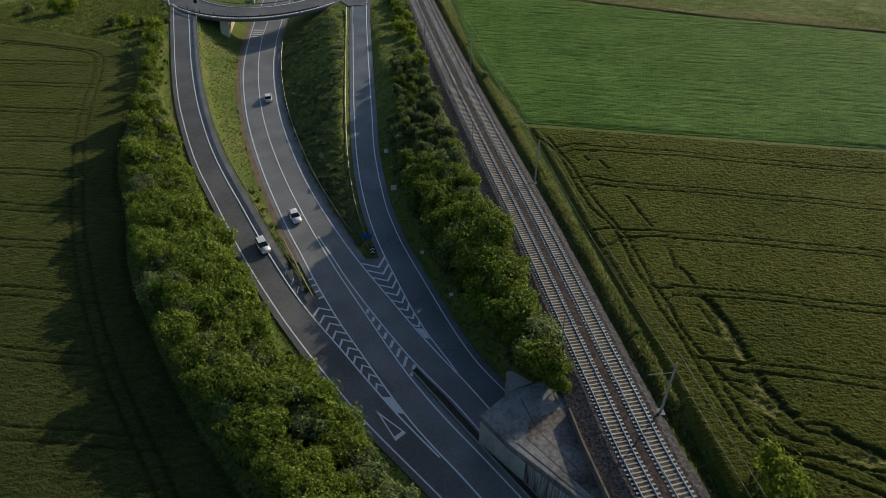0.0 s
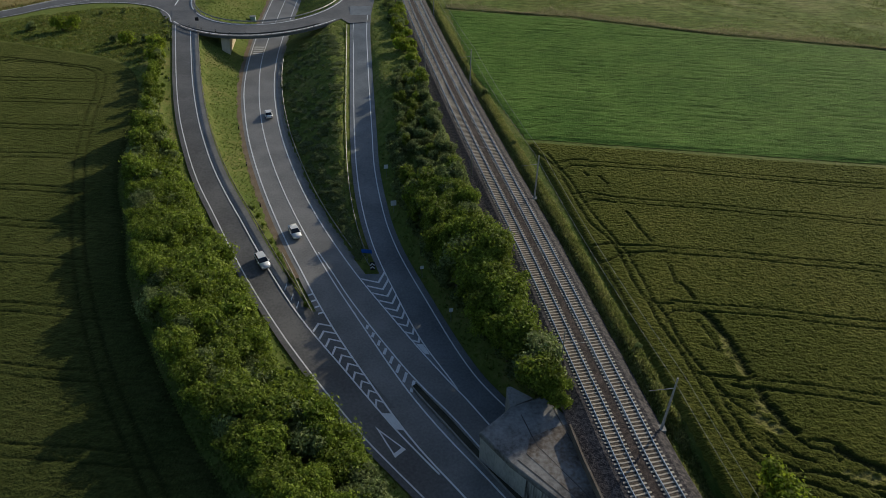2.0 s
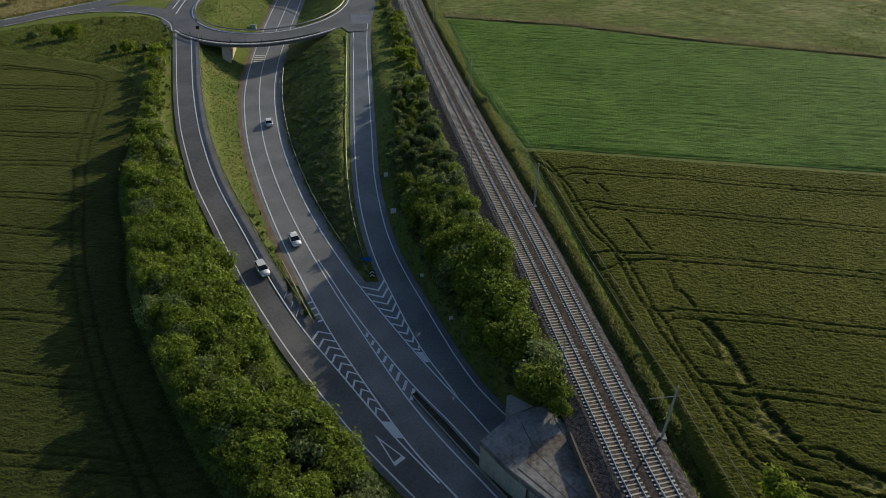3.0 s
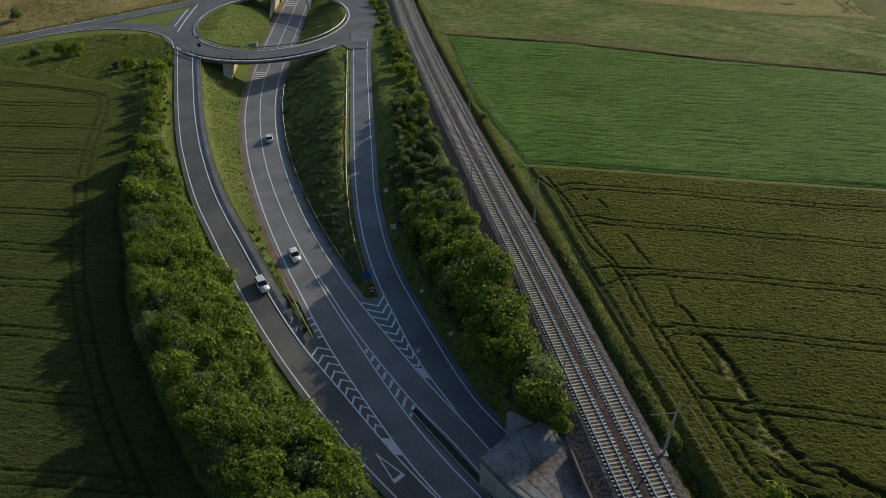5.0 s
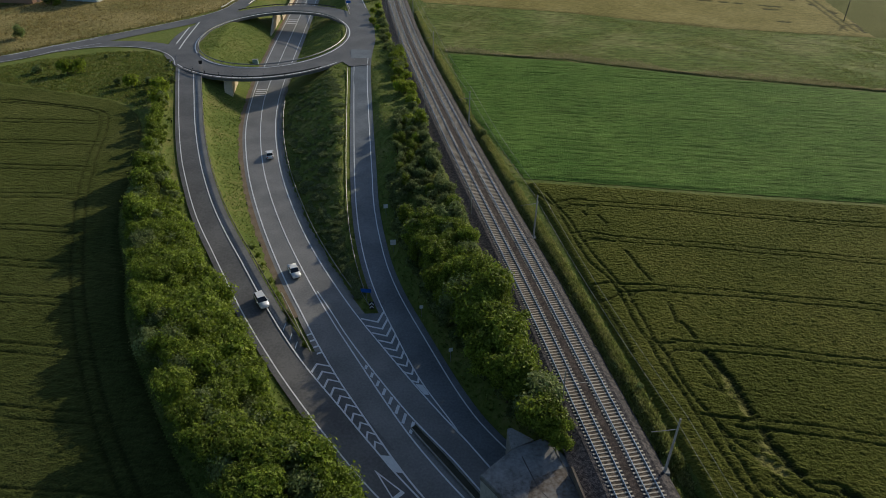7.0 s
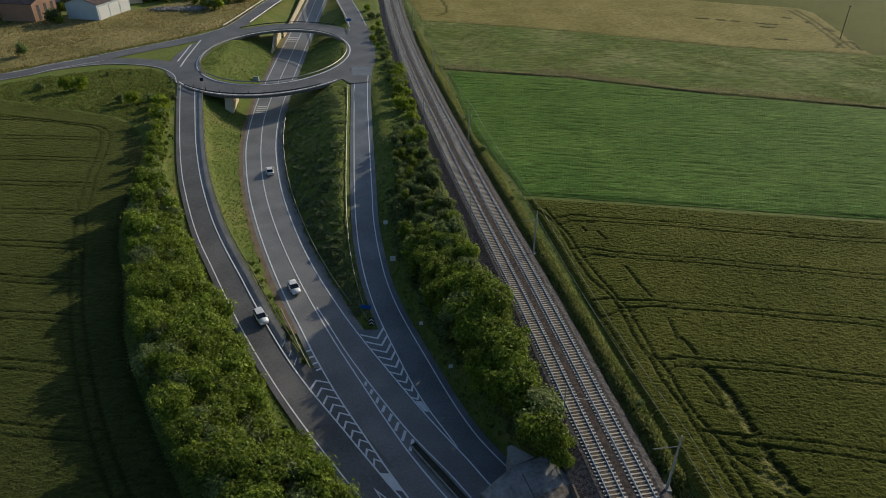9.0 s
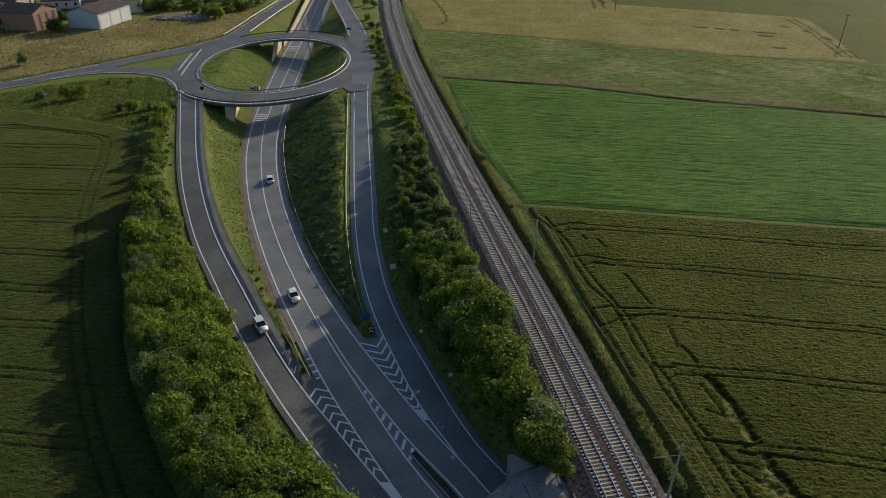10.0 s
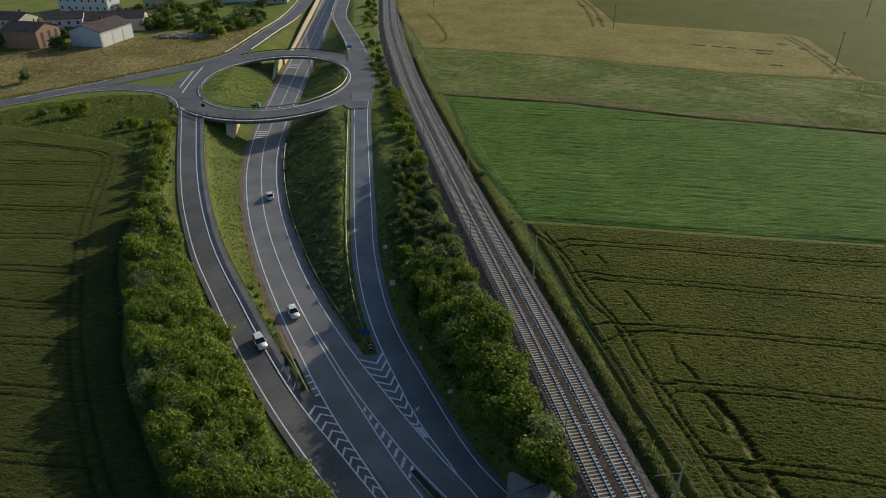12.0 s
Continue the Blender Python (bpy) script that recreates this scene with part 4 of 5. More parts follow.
for i in range(46):
    y = rng.uniform(205, 360)
    p = RAILWAY.at(y, -6.2 - rng.random() * 4.5)
    plant(LIME[1] if i % 2 else BUSHES[2], p.x, p.y, rng.uniform(0.45, 1.1), "low green bush beside the railway", "bushes beside the railway")
for i in range(6):
    y = rng.uniform(60, 250)
    p = RAILWAY.at(y, 6.3 + rng.random() * 1.0)
    plant(BUSHES[1 + i % 2], p.x, p.y, rng.uniform(0.22, 0.5), "small dry bush on the railway verge", "verge bushes")
# two added groups close belt gaps that let sun onto the lanes
for x, y in ((6.6, 75.4), (7.4, 77.6), (5.8, 73.8), (6.8, 80), (5.0, 77)):
    plant(TREES[int(y) % 4], x, y, 1.05, "dense leafy green tree on the railway bank", "trees of the railway bank")
for i in range(9):
    p = BELT2_R.at(64 + i * 2.6, -3.6 - (i % 3) * 0.9)
    plant(TREES[i % 4], p.x, p.y, rng.uniform(0.85, 1.05), "dense leafy green tree on the railway bank", "trees of the railway bank")
plant(LIME[0], 33.4, 38.2, 1.15, "bright lime-green tree at the field edge", "")
plant(DULL[1], -134.2, 217, 0.75, "small sparse tree in the dry meadow", "")
plant(TREES[0], 13.6, 53.4, 0.6, "leafy green tree beside the concrete portal", "")
for x, y, s in ((-104, 183.5, 1.5), (-101, 185, 1.2), (-112.5, 184, 1.1), (-78, 175, 1.1), (-82, 172.5, 1.2), (-74, 171, 1.3), (-71.5, 166, 1.4), (-70, 160, 1.5), (-73, 177, 0.9), (-86, 174, 1.0), (-93, 199, 0.5), (-99, 197.5, 0.55), (-108, 193, 0.5)):
    plant(LIME[1] if s > 1.15 else BUSHES[1], x, y, s, "round green bush in the rough verge", "verge bushes")
for i in range(34):
    y = rng.uniform(62, 196)
    p = RAMP_LL.at(y, -1.9 - rng.random() * 1.2)
    plant(BUSHES[i % 2], p.x, p.y, rng.uniform(0.2, 0.42), "small green shrub at the road edge", "verge bushes")
for i in range(22):
    y = rng.uniform(76.5, 104)
    p = RAMP_LR.at(y, 1.7).lerp(MAIN_L.at(y, -1.5), rng.uniform(0.3, 0.7))
    plant(BUSHES[i % 2], p.x, p.y, rng.uniform(0.22, 0.42), "clipped green shrub between the carriageways", "verge bushes")
# bramble cover, added also to darken a bank that faces off the sun
places = []
for i in range(330):
    y = rng.uniform(89, 183)
    p = MAIN_R.at(y, 3.2).lerp(RAMP_RL.at(y, -2.8), rng.random())
    places.append((p.x, p.y, rng.uniform(0.45, 0.85), 1 + i % 2))
thicket("bramble_scrub", "dull dark bramble scrub on the cutting bank", places, 12, 0.17)
VILLAGE_BUSHES = [(-128, 297), (-121, 298), (-113, 297), (-106, 300), (-101, 309), (-99, 291), (-91, 291), (-84, 297), (-93, 283), (-81, 309), (-125, 303), (-117, 304), (-110, 306), (-131, 305), (-138, 312), (-146, 304), (-160, 306), (-158, 282), (-166, 286), (-146, 262), (-170, 266), (-151, 284), (-178, 280), (-149, 288), (-184, 272)]
for i, (x, y) in enumerate(VILLAGE_BUSHES):
    for j in range(3):
        plant((BUSHES[0], LIME[1], BUSHES[2])[(i + j) % 3], x + rng.uniform(-3.5, 3.5), y + rng.uniform(-3, 3), rng.uniform(0.9, 1.9), "dark green garden bush beside the village houses", "village bushes")
for i in range(40):
    plant(BUSHES[i % 3], rng.uniform(-150, -82), rng.uniform(300, 345), rng.uniform(1.0, 2.4), "dark green garden bush beside the village houses", "village bushes")


# ---- grass tufts on banks and verges ----
def tuft_places(count, g):
    x, y = g.uniform(-92, 36, count), 36 + 240 * g.random(count) ** 1.4
    ok = (x > LEFT_EDGE.x(y) - 0.5) | (y > 172)
    ok &= np.abs(rail_distance(x, y)) > 5.0
    ok &= x < np.where(y < 119, np.interp(y, [30, 36, 48.7, 62, 80, 97, 118.2], [30.5, 29.5, 27.8, 25.6, 22.6, 20, 16.4]), np.interp(y, [118, 151, 200, 250], [16.2, 7.4, 1.2, -7.6]))
    for left, right, y0, y1 in ((MAIN_L, MAIN_R, 0, 520), (RAMP_LL, RAMP_LR, 56, 205), (RAMP_RL, RAMP_RR, 65, 260), (RAMP_LL, MAIN_L, 0, 75), (MAIN_R, RAMP_RR, 0, 84)):
        ok &= ~((x > left.x(y) - 1.5) & (x < right.x(y) + 1.5) & (y > y0) & (y < y1))
    rin = np.hypot((x - RB_X) / (RB_IN[0] - 1), (y - RB_Y) / (RB_IN[1] - 1))
    rout = np.hypot((x - RB_X) / (RB_OUT[0] + 1), (y - RB_Y) / (RB_OUT[1] + 1))
    ok &= (rin < 1) | (rout > 1)
    ok &= ~((y > 188) & (x < -60) & (rout > 1))
    x, y = x[ok], y[ok]
    return x, y


def blades(x, y, g, low, high):
    z = ground_height(x, y)
    n = len(x)
    v = np.empty((n, 9, 3))
    for b in range(3):
        w = g.uniform(0, 6.28, n)
        h = g.uniform(low, high, n)
        lean = g.uniform(0.05, 0.4, n)
        wd = g.uniform(0.08, 0.2, n)
        cx, cy = x + g.normal(0, .15, n), y + g.normal(0, .15, n)
        v[:, 3 * b] = np.stack([cx - np.sin(w) * wd, cy + np.cos(w) * wd, z - .03], -1)
        v[:, 3 * b + 1] = np.stack([cx + np.sin(w) * wd, cy - np.cos(w) * wd, z - .03], -1)
        v[:, 3 * b + 2] = np.stack([cx + np.cos(w) * lean, cy + np.sin(w) * lean, z + h], -1)
    me = bpy.data.meshes.new("grass")
    me.vertices.add(9 * n)
    me.vertices.foreach_set("co", v.astype(np.float32).ravel())
    me.loops.add(9 * n)
    me.loops.foreach_set("vertex_index", np.arange(9 * n, dtype=np.int32))
    me.polygons.add(3 * n)
    me.polygons.foreach_set("loop_start", np.arange(0, 9 * n, 3, dtype=np.int32))
    me.update(calc_edges=True)
    return me


TUFT = leaf_material("grass_blades", [(0.1, 0.16, 0.03), (0.155, 0.21, 0.042), (0.25, 0.25, 0.08)], 0.62)
gen = np.random.default_rng(3)
me = blades(*tuft_places(120000, gen), gen, 0.06, 0.22)
me.materials.append(TUFT)
tagged(new("grass", me), "tufts of green and dry yellow verge grass", "grass", kind="stuff")

gx, gy = gen.uniform(-150, -74, 20000), gen.uniform(156, 206, 20000)
keep = (gy > np.interp(gx, [-150, -125, -86.8, -74], [188, 178, 165, 158])) & (gy < np.interp(gx, [-150, -127.4, -115.5, -101.4, -89.2, -82.5, -76.8], [174, 188, 197, 203.5, 203.5, 198.5, 189]))
me = blades(gx[keep], gy[keep], gen, 0.12, 0.4)
me.materials.append(leaf_material("rough_grass_blades", [(0.09, 0.14, 0.024), (0.16, 0.19, 0.036), (0.27, 0.25, 0.08)], 0.6))
tagged(new("grass", me), "tall rough green grass beside the country road", "grass", kind="stuff")
gx, gy = gen.uniform(-175, -76, 26000), gen.uniform(190, 300, 26000)
keep = (gy > np.interp(gx, [-175, -131.6, -107.5, -89.4, -79.4, -76], [172, 199, 222, 240.5, 255, 275])) & (gy < np.interp(gx, [-175, -150, -124, -105, -79], [256, 266, 281, 300, 300]))
me = blades(gx[keep], gy[keep], gen, 0.3, 0.8)
me.materials.append(leaf_material("dry_grass_blades", [(0.2, 0.18, 0.06), (0.32, 0.265, 0.105), (0.42, 0.34, 0.15)], 0.6))
tagged(new("dry_grass", me), "tall dry straw-coloured meadow grass", "grass", kind="stuff")

gy = gen.uniform(36, 250, 36000)
go = gen.uniform(4.7, 7.0, 36000)
gx = RAILWAY.x(gy) + go / 0.975
keep = gx < np.where(gy < 119, np.interp(gy, [30, 36, 48.7, 62, 80, 97, 118.2], [30.2, 29.2, 27.5, 25.3, 22.3, 19.7, 16.1]), np.interp(gy, [118, 151, 200, 250], [15.9, 7.1, 0.9, -7.9]))
me = blades(gx[keep], gy[keep], gen, 0.14, 0.42)
me.materials.append(leaf_material("pale_verge_blades", [(0.15, 0.19, 0.045), (0.25, 0.27, 0.08), (0.34, 0.33, 0.13)], 0.6))
tagged(new("verge_grass", me), "tall yellow-green grass along the railway", "grass", kind="stuff")

edge = [(1.2, 202.4), (36.6, 194.4), (72.6, 180.5), (116.1, 167.8), (200, 143.8)]
gx = gen.uniform(1.2, 200, 15000)
gy = np.interp(gx, [p[0] for p in edge], [p[1] for p in edge]) + np.abs(gen.normal(0, 3.2, 15000)) * (0.7 + 0.6 * np.sin(gx * 0.21) * np.sin(gx * 0.067))
me = blades(gx, gy, gen, 0.2, 0.6)
me.materials.append(leaf_material("seed_head_blades", [(0.21, 0.22, 0.1), (0.31, 0.295, 0.16), (0.4, 0.36, 0.22)], 0.6))
tagged(new("dry_grass", me), "pale tall seed-head grass along the field margin", "grass", kind="stuff")
gx, gy = gen.uniform(-6, 150, 60000), gen.uniform(165, 262, 60000)
gn = np.sin(gx * 0.11 + 2 * np.sin(gy * 0.07)) * np.sin(gy * 0.17 + np.sin(gx * 0.05)) + 0.5 * np.sin(gx * 0.37 + gy * 0.5)
keep = (gy > np.interp(gx, [p[0] for p in edge], [p[1] for p in edge])) & (gy < np.interp(gx, [-5.5, 45.3, 89, 128.9, 150], [262, 247, 227.6, 217.4, 212])) & (gn > -0.35)
me = blades(gx[keep], gy[keep], gen, 0.12, 0.4)
me.materials.append(leaf_material("rough_strip_blades", [(0.13, 0.18, 0.05), (0.2, 0.235, 0.075), (0.3, 0.29, 0.125)], 0.6))
tagged(new("grass", me), "patches of tall green grass in the rough strip", "grass", kind="stuff")

# ---- bridge walls and retaining walls ----
def side_wall(name, label, line, off, samples, mat, thick=0.5, base=ZR - 0.3):
    """A wall along a road line; samples: (y, top)."""
    v, f = [], []
    for y, top in samples:
        a, b = line.at(y, off), line.at(y, off - thick)
        v += [(a.x, a.y, base), (b.x, b.y, base), (b.x, b.y, top), (a.x, a.y, top)]
    for i in range(len(samples) - 1):
        o = 4 * i
        for j in range(4):
            f.append((o + j, o + (j + 1) % 4, o + 4 + (j + 1) % 4, o + 4 + j))
    k = 4 * (len(samples) - 1)
    f += [(3, 2, 1, 0), (k, k + 1, k + 2, k + 3)]
    return tagged(part(name, v, f, mat), label, "wall", kind="structure")


side_wall("wall_abutment_south_west", "sunlit tan concrete abutment under the roundabout bridge", MAIN_L, -4.8, [(177.5, -5.2), (179.2, -3.4), (180.6, -0.64), (189, -0.64)], TAN_WALL, 2.2)
side_wall("wall_abutment_north_west", "sunlit tan concrete abutment under the far bridge", MAIN_L, -2.4, [(239.5, -5.6), (243, -4.2), (247, -2.4), (250.5, -0.64), (259.5, -0.64), (262, -3.5)], TAN_WALL)
side_wall("wall_retaining", "long tan concrete retaining wall beside the main road", MAIN_L, -1.5, [(262.2, -4.7), (280, -4.4), (300, -3.7), (318, -2.9), (340, -2.2), (370, -1.5), (400, -1.0), (430, -0.8)], TAN_WALL)

# concrete portal over the east lanes
portal = thing("tunnel_portal", "weathered grey concrete road portal with rusty stains on its roof", "tunnel portal", kind="")
roof_plan = [(4.2, 49.4), (7.45, 45.2), (13.25, 39.5), (18.6, 34.1), (17.5, 39.0), (15.0, 51.3), (12.1, 54.8), (8.2, 53.2)]
mid = Vector((11.6, 46.2))
inner = [tuple(Vector(p).lerp(mid, 0.035)) for p in roof_plan]
k = len(roof_plan)
rv = [(x, y, -1.8) for x, y in roof_plan] + [(x, y, -1.15) for x, y in roof_plan] + [(x, y, -1.0) for x, y in inner]
rf = [tuple(reversed(range(k))), tuple(range(2 * k, 3 * k))] + [(o + i, o + (i + 1) % k, o + k + (i + 1) % k, o + k + i) for o in (0, k) for i in range(k)]
part("roof_slab", rv, rf, ROOF_CLEAN, portal, "grey concrete roof slab")
part("roof_layer", *prism([(9.9, 48.6), (9.3, 46.4), (16.2, 38.2), (17.2, 39.6), (14.7, 50.6), (12.8, 50.0)], -1.0, -0.97), ROOF_STAIN, portal, "rust-stained worn covering")
a0 = Vector((4.27, 49.33, 0))
dv = (Vector((13.25, 39.5, 0)) - a0).normalized()
n0 = Vector((-dv.y, dv.x, 0))
for i in range(8):
    p, q, r = a0 + dv * (i * 2.4 + 0.02), a0 + dv * ((i + 1) * 2.4 - 0.04), n0 * 0.6
    part("wall_panel", *prism([(p.x, p.y), (q.x, q.y), ((q + r).x, (q + r).y), ((p + r).x, (p + r).y)], ZR - 0.2, -1.81), PALE_CONCRETE if i < 3 else STREAKED, portal)
part("far_wall", *prism([(8.9, 53.0), (9.4, 53.3), (18.6, 39.4), (18.1, 39.1)][::-1], ZR - 0.2, -1.81), CONCRETE, portal)
part("wing_wall", *prism([(8.1, 53.5), (7.9, 56.6), (8.4, 56.8), (11.0, 54.9)][::-1], ZR - 0.3, -1.6), CONCRETE, portal, "pale concrete wing wall")
for (ax, ay), (bx, by) in (((10.6, 47.5), (16.1, 40.0)), ((8.3, 45.6), (14.6, 39.0)), ((9.2, 51.9), (10.6, 47.5)), ((13.2, 52.6), (16.6, 41.4))):
    d = Vector((by - ay, ax - bx)).normalized() * 0.05
    part("roof_joint", *prism([(ax - d.x, ay - d.y), (bx - d.x, by - d.y), (bx + d.x, by + d.y), (ax + d.x, ay + d.y)], -1.0, -0.955), DARK_STEEL, portal)
KERB_BROWN = material("dusty_brown_concrete", [(0.09, 0.074, 0.06), (0.15, 0.125, 0.1), (0.21, 0.18, 0.145)], scale=0.7, fine=5, rough=0.95, bump=0.4)
# low wall beside the ballast
side_wall("wall_ballast", "low weathered concrete wall retaining the ballast", RAILWAY, -5.7, [(24, 0.2), (36, 0.2), (46, 0.2), (50.6, 0.15)], KERB_BROWN, 0.24, -2.3)

# median with dark planting
SOIL_M = material("dark_planting", [(0.035, 0.037, 0.026), (0.08, 0.078, 0.055)], scale=0.8, fine=4, rough=0.95, bump=0.8)
def between(line_a, line_b, y, k, up=0.0):
    p = line_a.at(y).lerp(line_b.at(y + 1.2), k)
    return Vector((p.x, p.y, p.z + up))
med_y = np.linspace(60.2, 22, 20)
med = thing("median_strip", "narrow kerbed median strip with dark planting", "median strip", kind="structure")
for k0, k1, up, m, nm in ((0.36, 0.44, 0.28, CONCRETE, "kerb"), (0.44, 0.82, 0.06, SOIL_M, "planting"), (0.82, 0.87, 0.28, CONCRETE, "kerb")):
    v, f = [], []
    for y in med_y:
        a, b = between(MAIN_C, MAIN_C2, y, k0, up), between(MAIN_C, MAIN_C2, y, k1, up)
        v += [a, b, b - Vector((0, 0, up + .05)), a - Vector((0, 0, up + .05))]
    for i in range(len(med_y) - 1):
        o = 4 * i
        for j in range(4):
            f.append((o + j, o + (j + 1) % 4, o + 4 + (j + 1) % 4, o + 4 + j))
    f += [(3, 2, 1, 0)]
    part(nm, v, f, m, med)


# ---- guard rails ----
def guard_rail(label, points, mat=None, post_step=4.0):
    """A steel beam on posts along points on the ground."""
    root = thing("guard_rail", label, "guard rail", "guard rails")
    mat = mat or GALV
    v, f = [], []
    prof = [(-0.04, 0.45), (0.03, 0.52), (-0.02, 0.6), (0.03, 0.68), (-0.04, 0.76), (-0.08, 0.76), (-0.08, 0.45)]
    k = len(prof)
    for i, p in enumerate(points):
        d = (points[min(i + 1, len(points) - 1)] - points[max(i - 1, 0)])
        d.z = 0
        d.normalize()
        n = Vector((d.y, -d.x, 0))
        v += [p + n * a + Vector((0, 0, b)) for a, b in prof]
    for i in range(len(points) - 1):
        f += [(i * k + j, i * k + (j + 1) % k, (i + 1) * k + (j + 1) % k, (i + 1) * k + j) for j in range(k)]
    part("beam", v, f, mat, root)
    post_me = mesh("post", *box(-0.05, -0.05, -0.3, 0.05, 0.05, 0.7), mat)
    acc = post_step
    for a, b in zip(points[:-1], points[1:]):
        acc += (b - a).length
        if acc >= post_step:
            acc = 0
            ob = new("post", post_me)
            ob.parent = root
            ob.location = a
    return root


def along(line, y0, y1, off, step=2.0):
    return [line.at(y, off) for y in np.linspace(y0, y1, max(2, int(abs(y1 - y0) / step)))]


guard_rail("galvanised guard rail beside the slip road", along(RAMP_LR, 77.5, 186, 2.1), DARK_STEEL)
guard_rail("galvanised guard rail along the top of the cutting", along(RAMP_RL, 90, 187, -1.7))
guard_rail("galvanised guard rail beside the main road", along(MAIN_R, 90, 176, 2.0))
guard_rail("sunlit guard rail end at the nose between the roads", along(MAIN_L, 75.6, 90, -1.55, 1.5))
ring_rail = lambda k, w0, w1, n: [ring_point(k, radians(w0 + (w1 - w0) * i / n)) + Vector((0, 0, ZB)) for i in range(n + 1)]
guard_rail("dark weathered guard rail on the bridge edge", ring_rail(0.985, 233, 308, 44), DARK_STEEL, 2.0)
guard_rail("dark weathered guard rail on the far bridge edge", ring_rail(0.985, 62, 128, 36), DARK_STEEL, 2.0)
guard_rail("pale guard rail round the roundabout island", ring_rail(-0.03, 0, 360, 100), GALV, 3.0)
for path, d0, i0, i1 in ((EAST_N, -3.7, 3, 45), (EXIT_N, -3.9, 22, 60), (EXIT_N, 3.9, 24, 46)):
    guard_rail("galvanised guard rail beside the northern slip road", [Vector((x, y, 0.08)) for x, y in offset(path, d0)[i0:i1]])


# ---- cars ----
def make_car(label, paint_rgb, hatch):
    root = thing("car", label, "car", "cars on the road")
    paintm = material("car_paint", [tuple(c * 0.95 for c in paint_rgb), paint_rgb], scale=1, fine=5, rough=0.25, bump=0.0, spec=0.6)
    glass = material("car_glass", [(0.012, 0.014, 0.018), (0.02, 0.022, 0.026)], rough=0.08, bump=0, spec=0.7)
    rubber = material("tyre_rubber", [(0.015, 0.015, 0.015), (0.03, 0.03, 0.03)], rough=0.9, bump=0.1)
    tail = 0.35 if hatch else 0.95
    # lower body: stations along the length (y forward), half width, floor, top
    st = [(-2.1, .72, .38, .72), (-2.0, .82, .25, .92), (-1.3, .88, .2, .96), (0, .89, .2, .95), (1.1, .88, .2, .92), (1.75, .84, .22, .78), (2.1, .7, .32, .62)]
    v, f = [], []
    for y, w, z0, z1 in st:
        v += [(-w * .9, y, z0), (w * .9, y, z0), (w, y, (z0 + z1) / 2 + .05), (w * .93, y, z1), (-w * .93, y, z1), (-w, y, (z0 + z1) / 2 + .05)]
    for i in range(len(st) - 1):
        f += [(6 * i + j, 6 * i + (j + 1) % 6, 6 * i + 6 + (j + 1) % 6, 6 * i + 6 + j) for j in range(6)]
    f += [(5, 4, 3, 2, 1, 0), tuple(range(6 * len(st) - 6, 6 * len(st)))]
    part("body", v, f, paintm, root, "", True)
    y0, y1, y2, y3 = -2.0 + tail - .05, -1.5 + tail, 0.25, 1.05
    gv = [(-.78, y0, .93), (.78, y0, .93), (.8, y3, .9), (-.8, y3, .9), (-.6, y1, 1.42), (.6, y1, 1.42), (.62, y2, 1.42), (-.62, y2, 1.42)]
    part("windows", gv, [(0, 1, 5, 4), (1, 2, 6, 5), (2, 3, 7, 6), (3, 0, 4, 7)], glass, root, "dark tinted glass")
    part("roof", *prism([(-.63, y1 - .04), (.63, y1 - .04), (.65, y2 + .05), (-.65, y2 + .05)], 1.4, 1.47), paintm, root)
    for x in (-.78, .78):
        for y in (-1.3, 1.32):
            wheel = part("wheel", *tube((x - .1, y, .32), (x + .1, y, .32), .32, .32, 16), rubber, root)
            part("rim", *tube((x - .115, y, .32), (x + .115, y, .32), .19, .19, 12), GALV, wheel)
        part("headlight", *box(x * .75 - .14, 2.0, .55, x * .75 + .14, 2.11, .68), material("lamp_glass", [(.6, .6, .6), (.75, .75, .75)], rough=.1, bump=0), root)
        part("tail_light", *box(x * .8 - .12, -2.12, .68, x * .8 + .12, -2.02, .84), material("red_lamp", [(.3, .01, .01), (.4, .02, .02)], rough=.2, bump=0), root)
        part("mirror", *box(x * 1.18 - .1, .78, .92, x * 1.18 + .1, .95, 1.06), paintm, root)
    return root


def place_car(root, line_a, line_b, y, k, towards):
    p, q = line_a.at(y).lerp(line_b.at(y), k), line_a.at(y - 1).lerp(line_b.at(y - 1), k)
    d = (q - p) if towards else (p - q)
    root.matrix_basis = Matrix.Translation(p + Vector((0, 0, .05))) @ Matrix.Rotation(math.atan2(d.y, d.x) - math.pi / 2, 4, "Z") @ Matrix.Rotation(math.asin(d.z / d.length), 4, "X") @ Matrix.Scale(0.94, 4)


place_car(make_car("white hatchback driving on the slip road", (0.78, 0.79, 0.8), True), RAMP_LL, RAMP_LR, 86.2, 0.92, True)
place_car(make_car("white saloon car driving on the main road", (0.8, 0.8, 0.8), False), MAIN_L, MAIN_C, 95.6, 0.55, True)
place_car(make_car("white hatchback driving towards the roundabout bridge", (0.8, 0.8, 0.81), True), MAIN_C, MAIN_R, 142.5, 0.5, False)


# ---- signs and posts ----
SIGN_WHITE = material("sign_white", [(0.6, 0.6, 0.6), (0.7, 0.7, 0.7)], scale=2, fine=6, rough=0.4, bump=0)
SIGN_BLUE = material("sign_blue", [(0.015, 0.09, 0.4), (0.02, 0.12, 0.48)], scale=2, fine=6, rough=0.4, bump=0)
BLACK = material("sign_black", [(0.012, 0.012, 0.012), (0.025, 0.025, 0.025)], scale=2, fine=6, rough=0.6, bump=0)


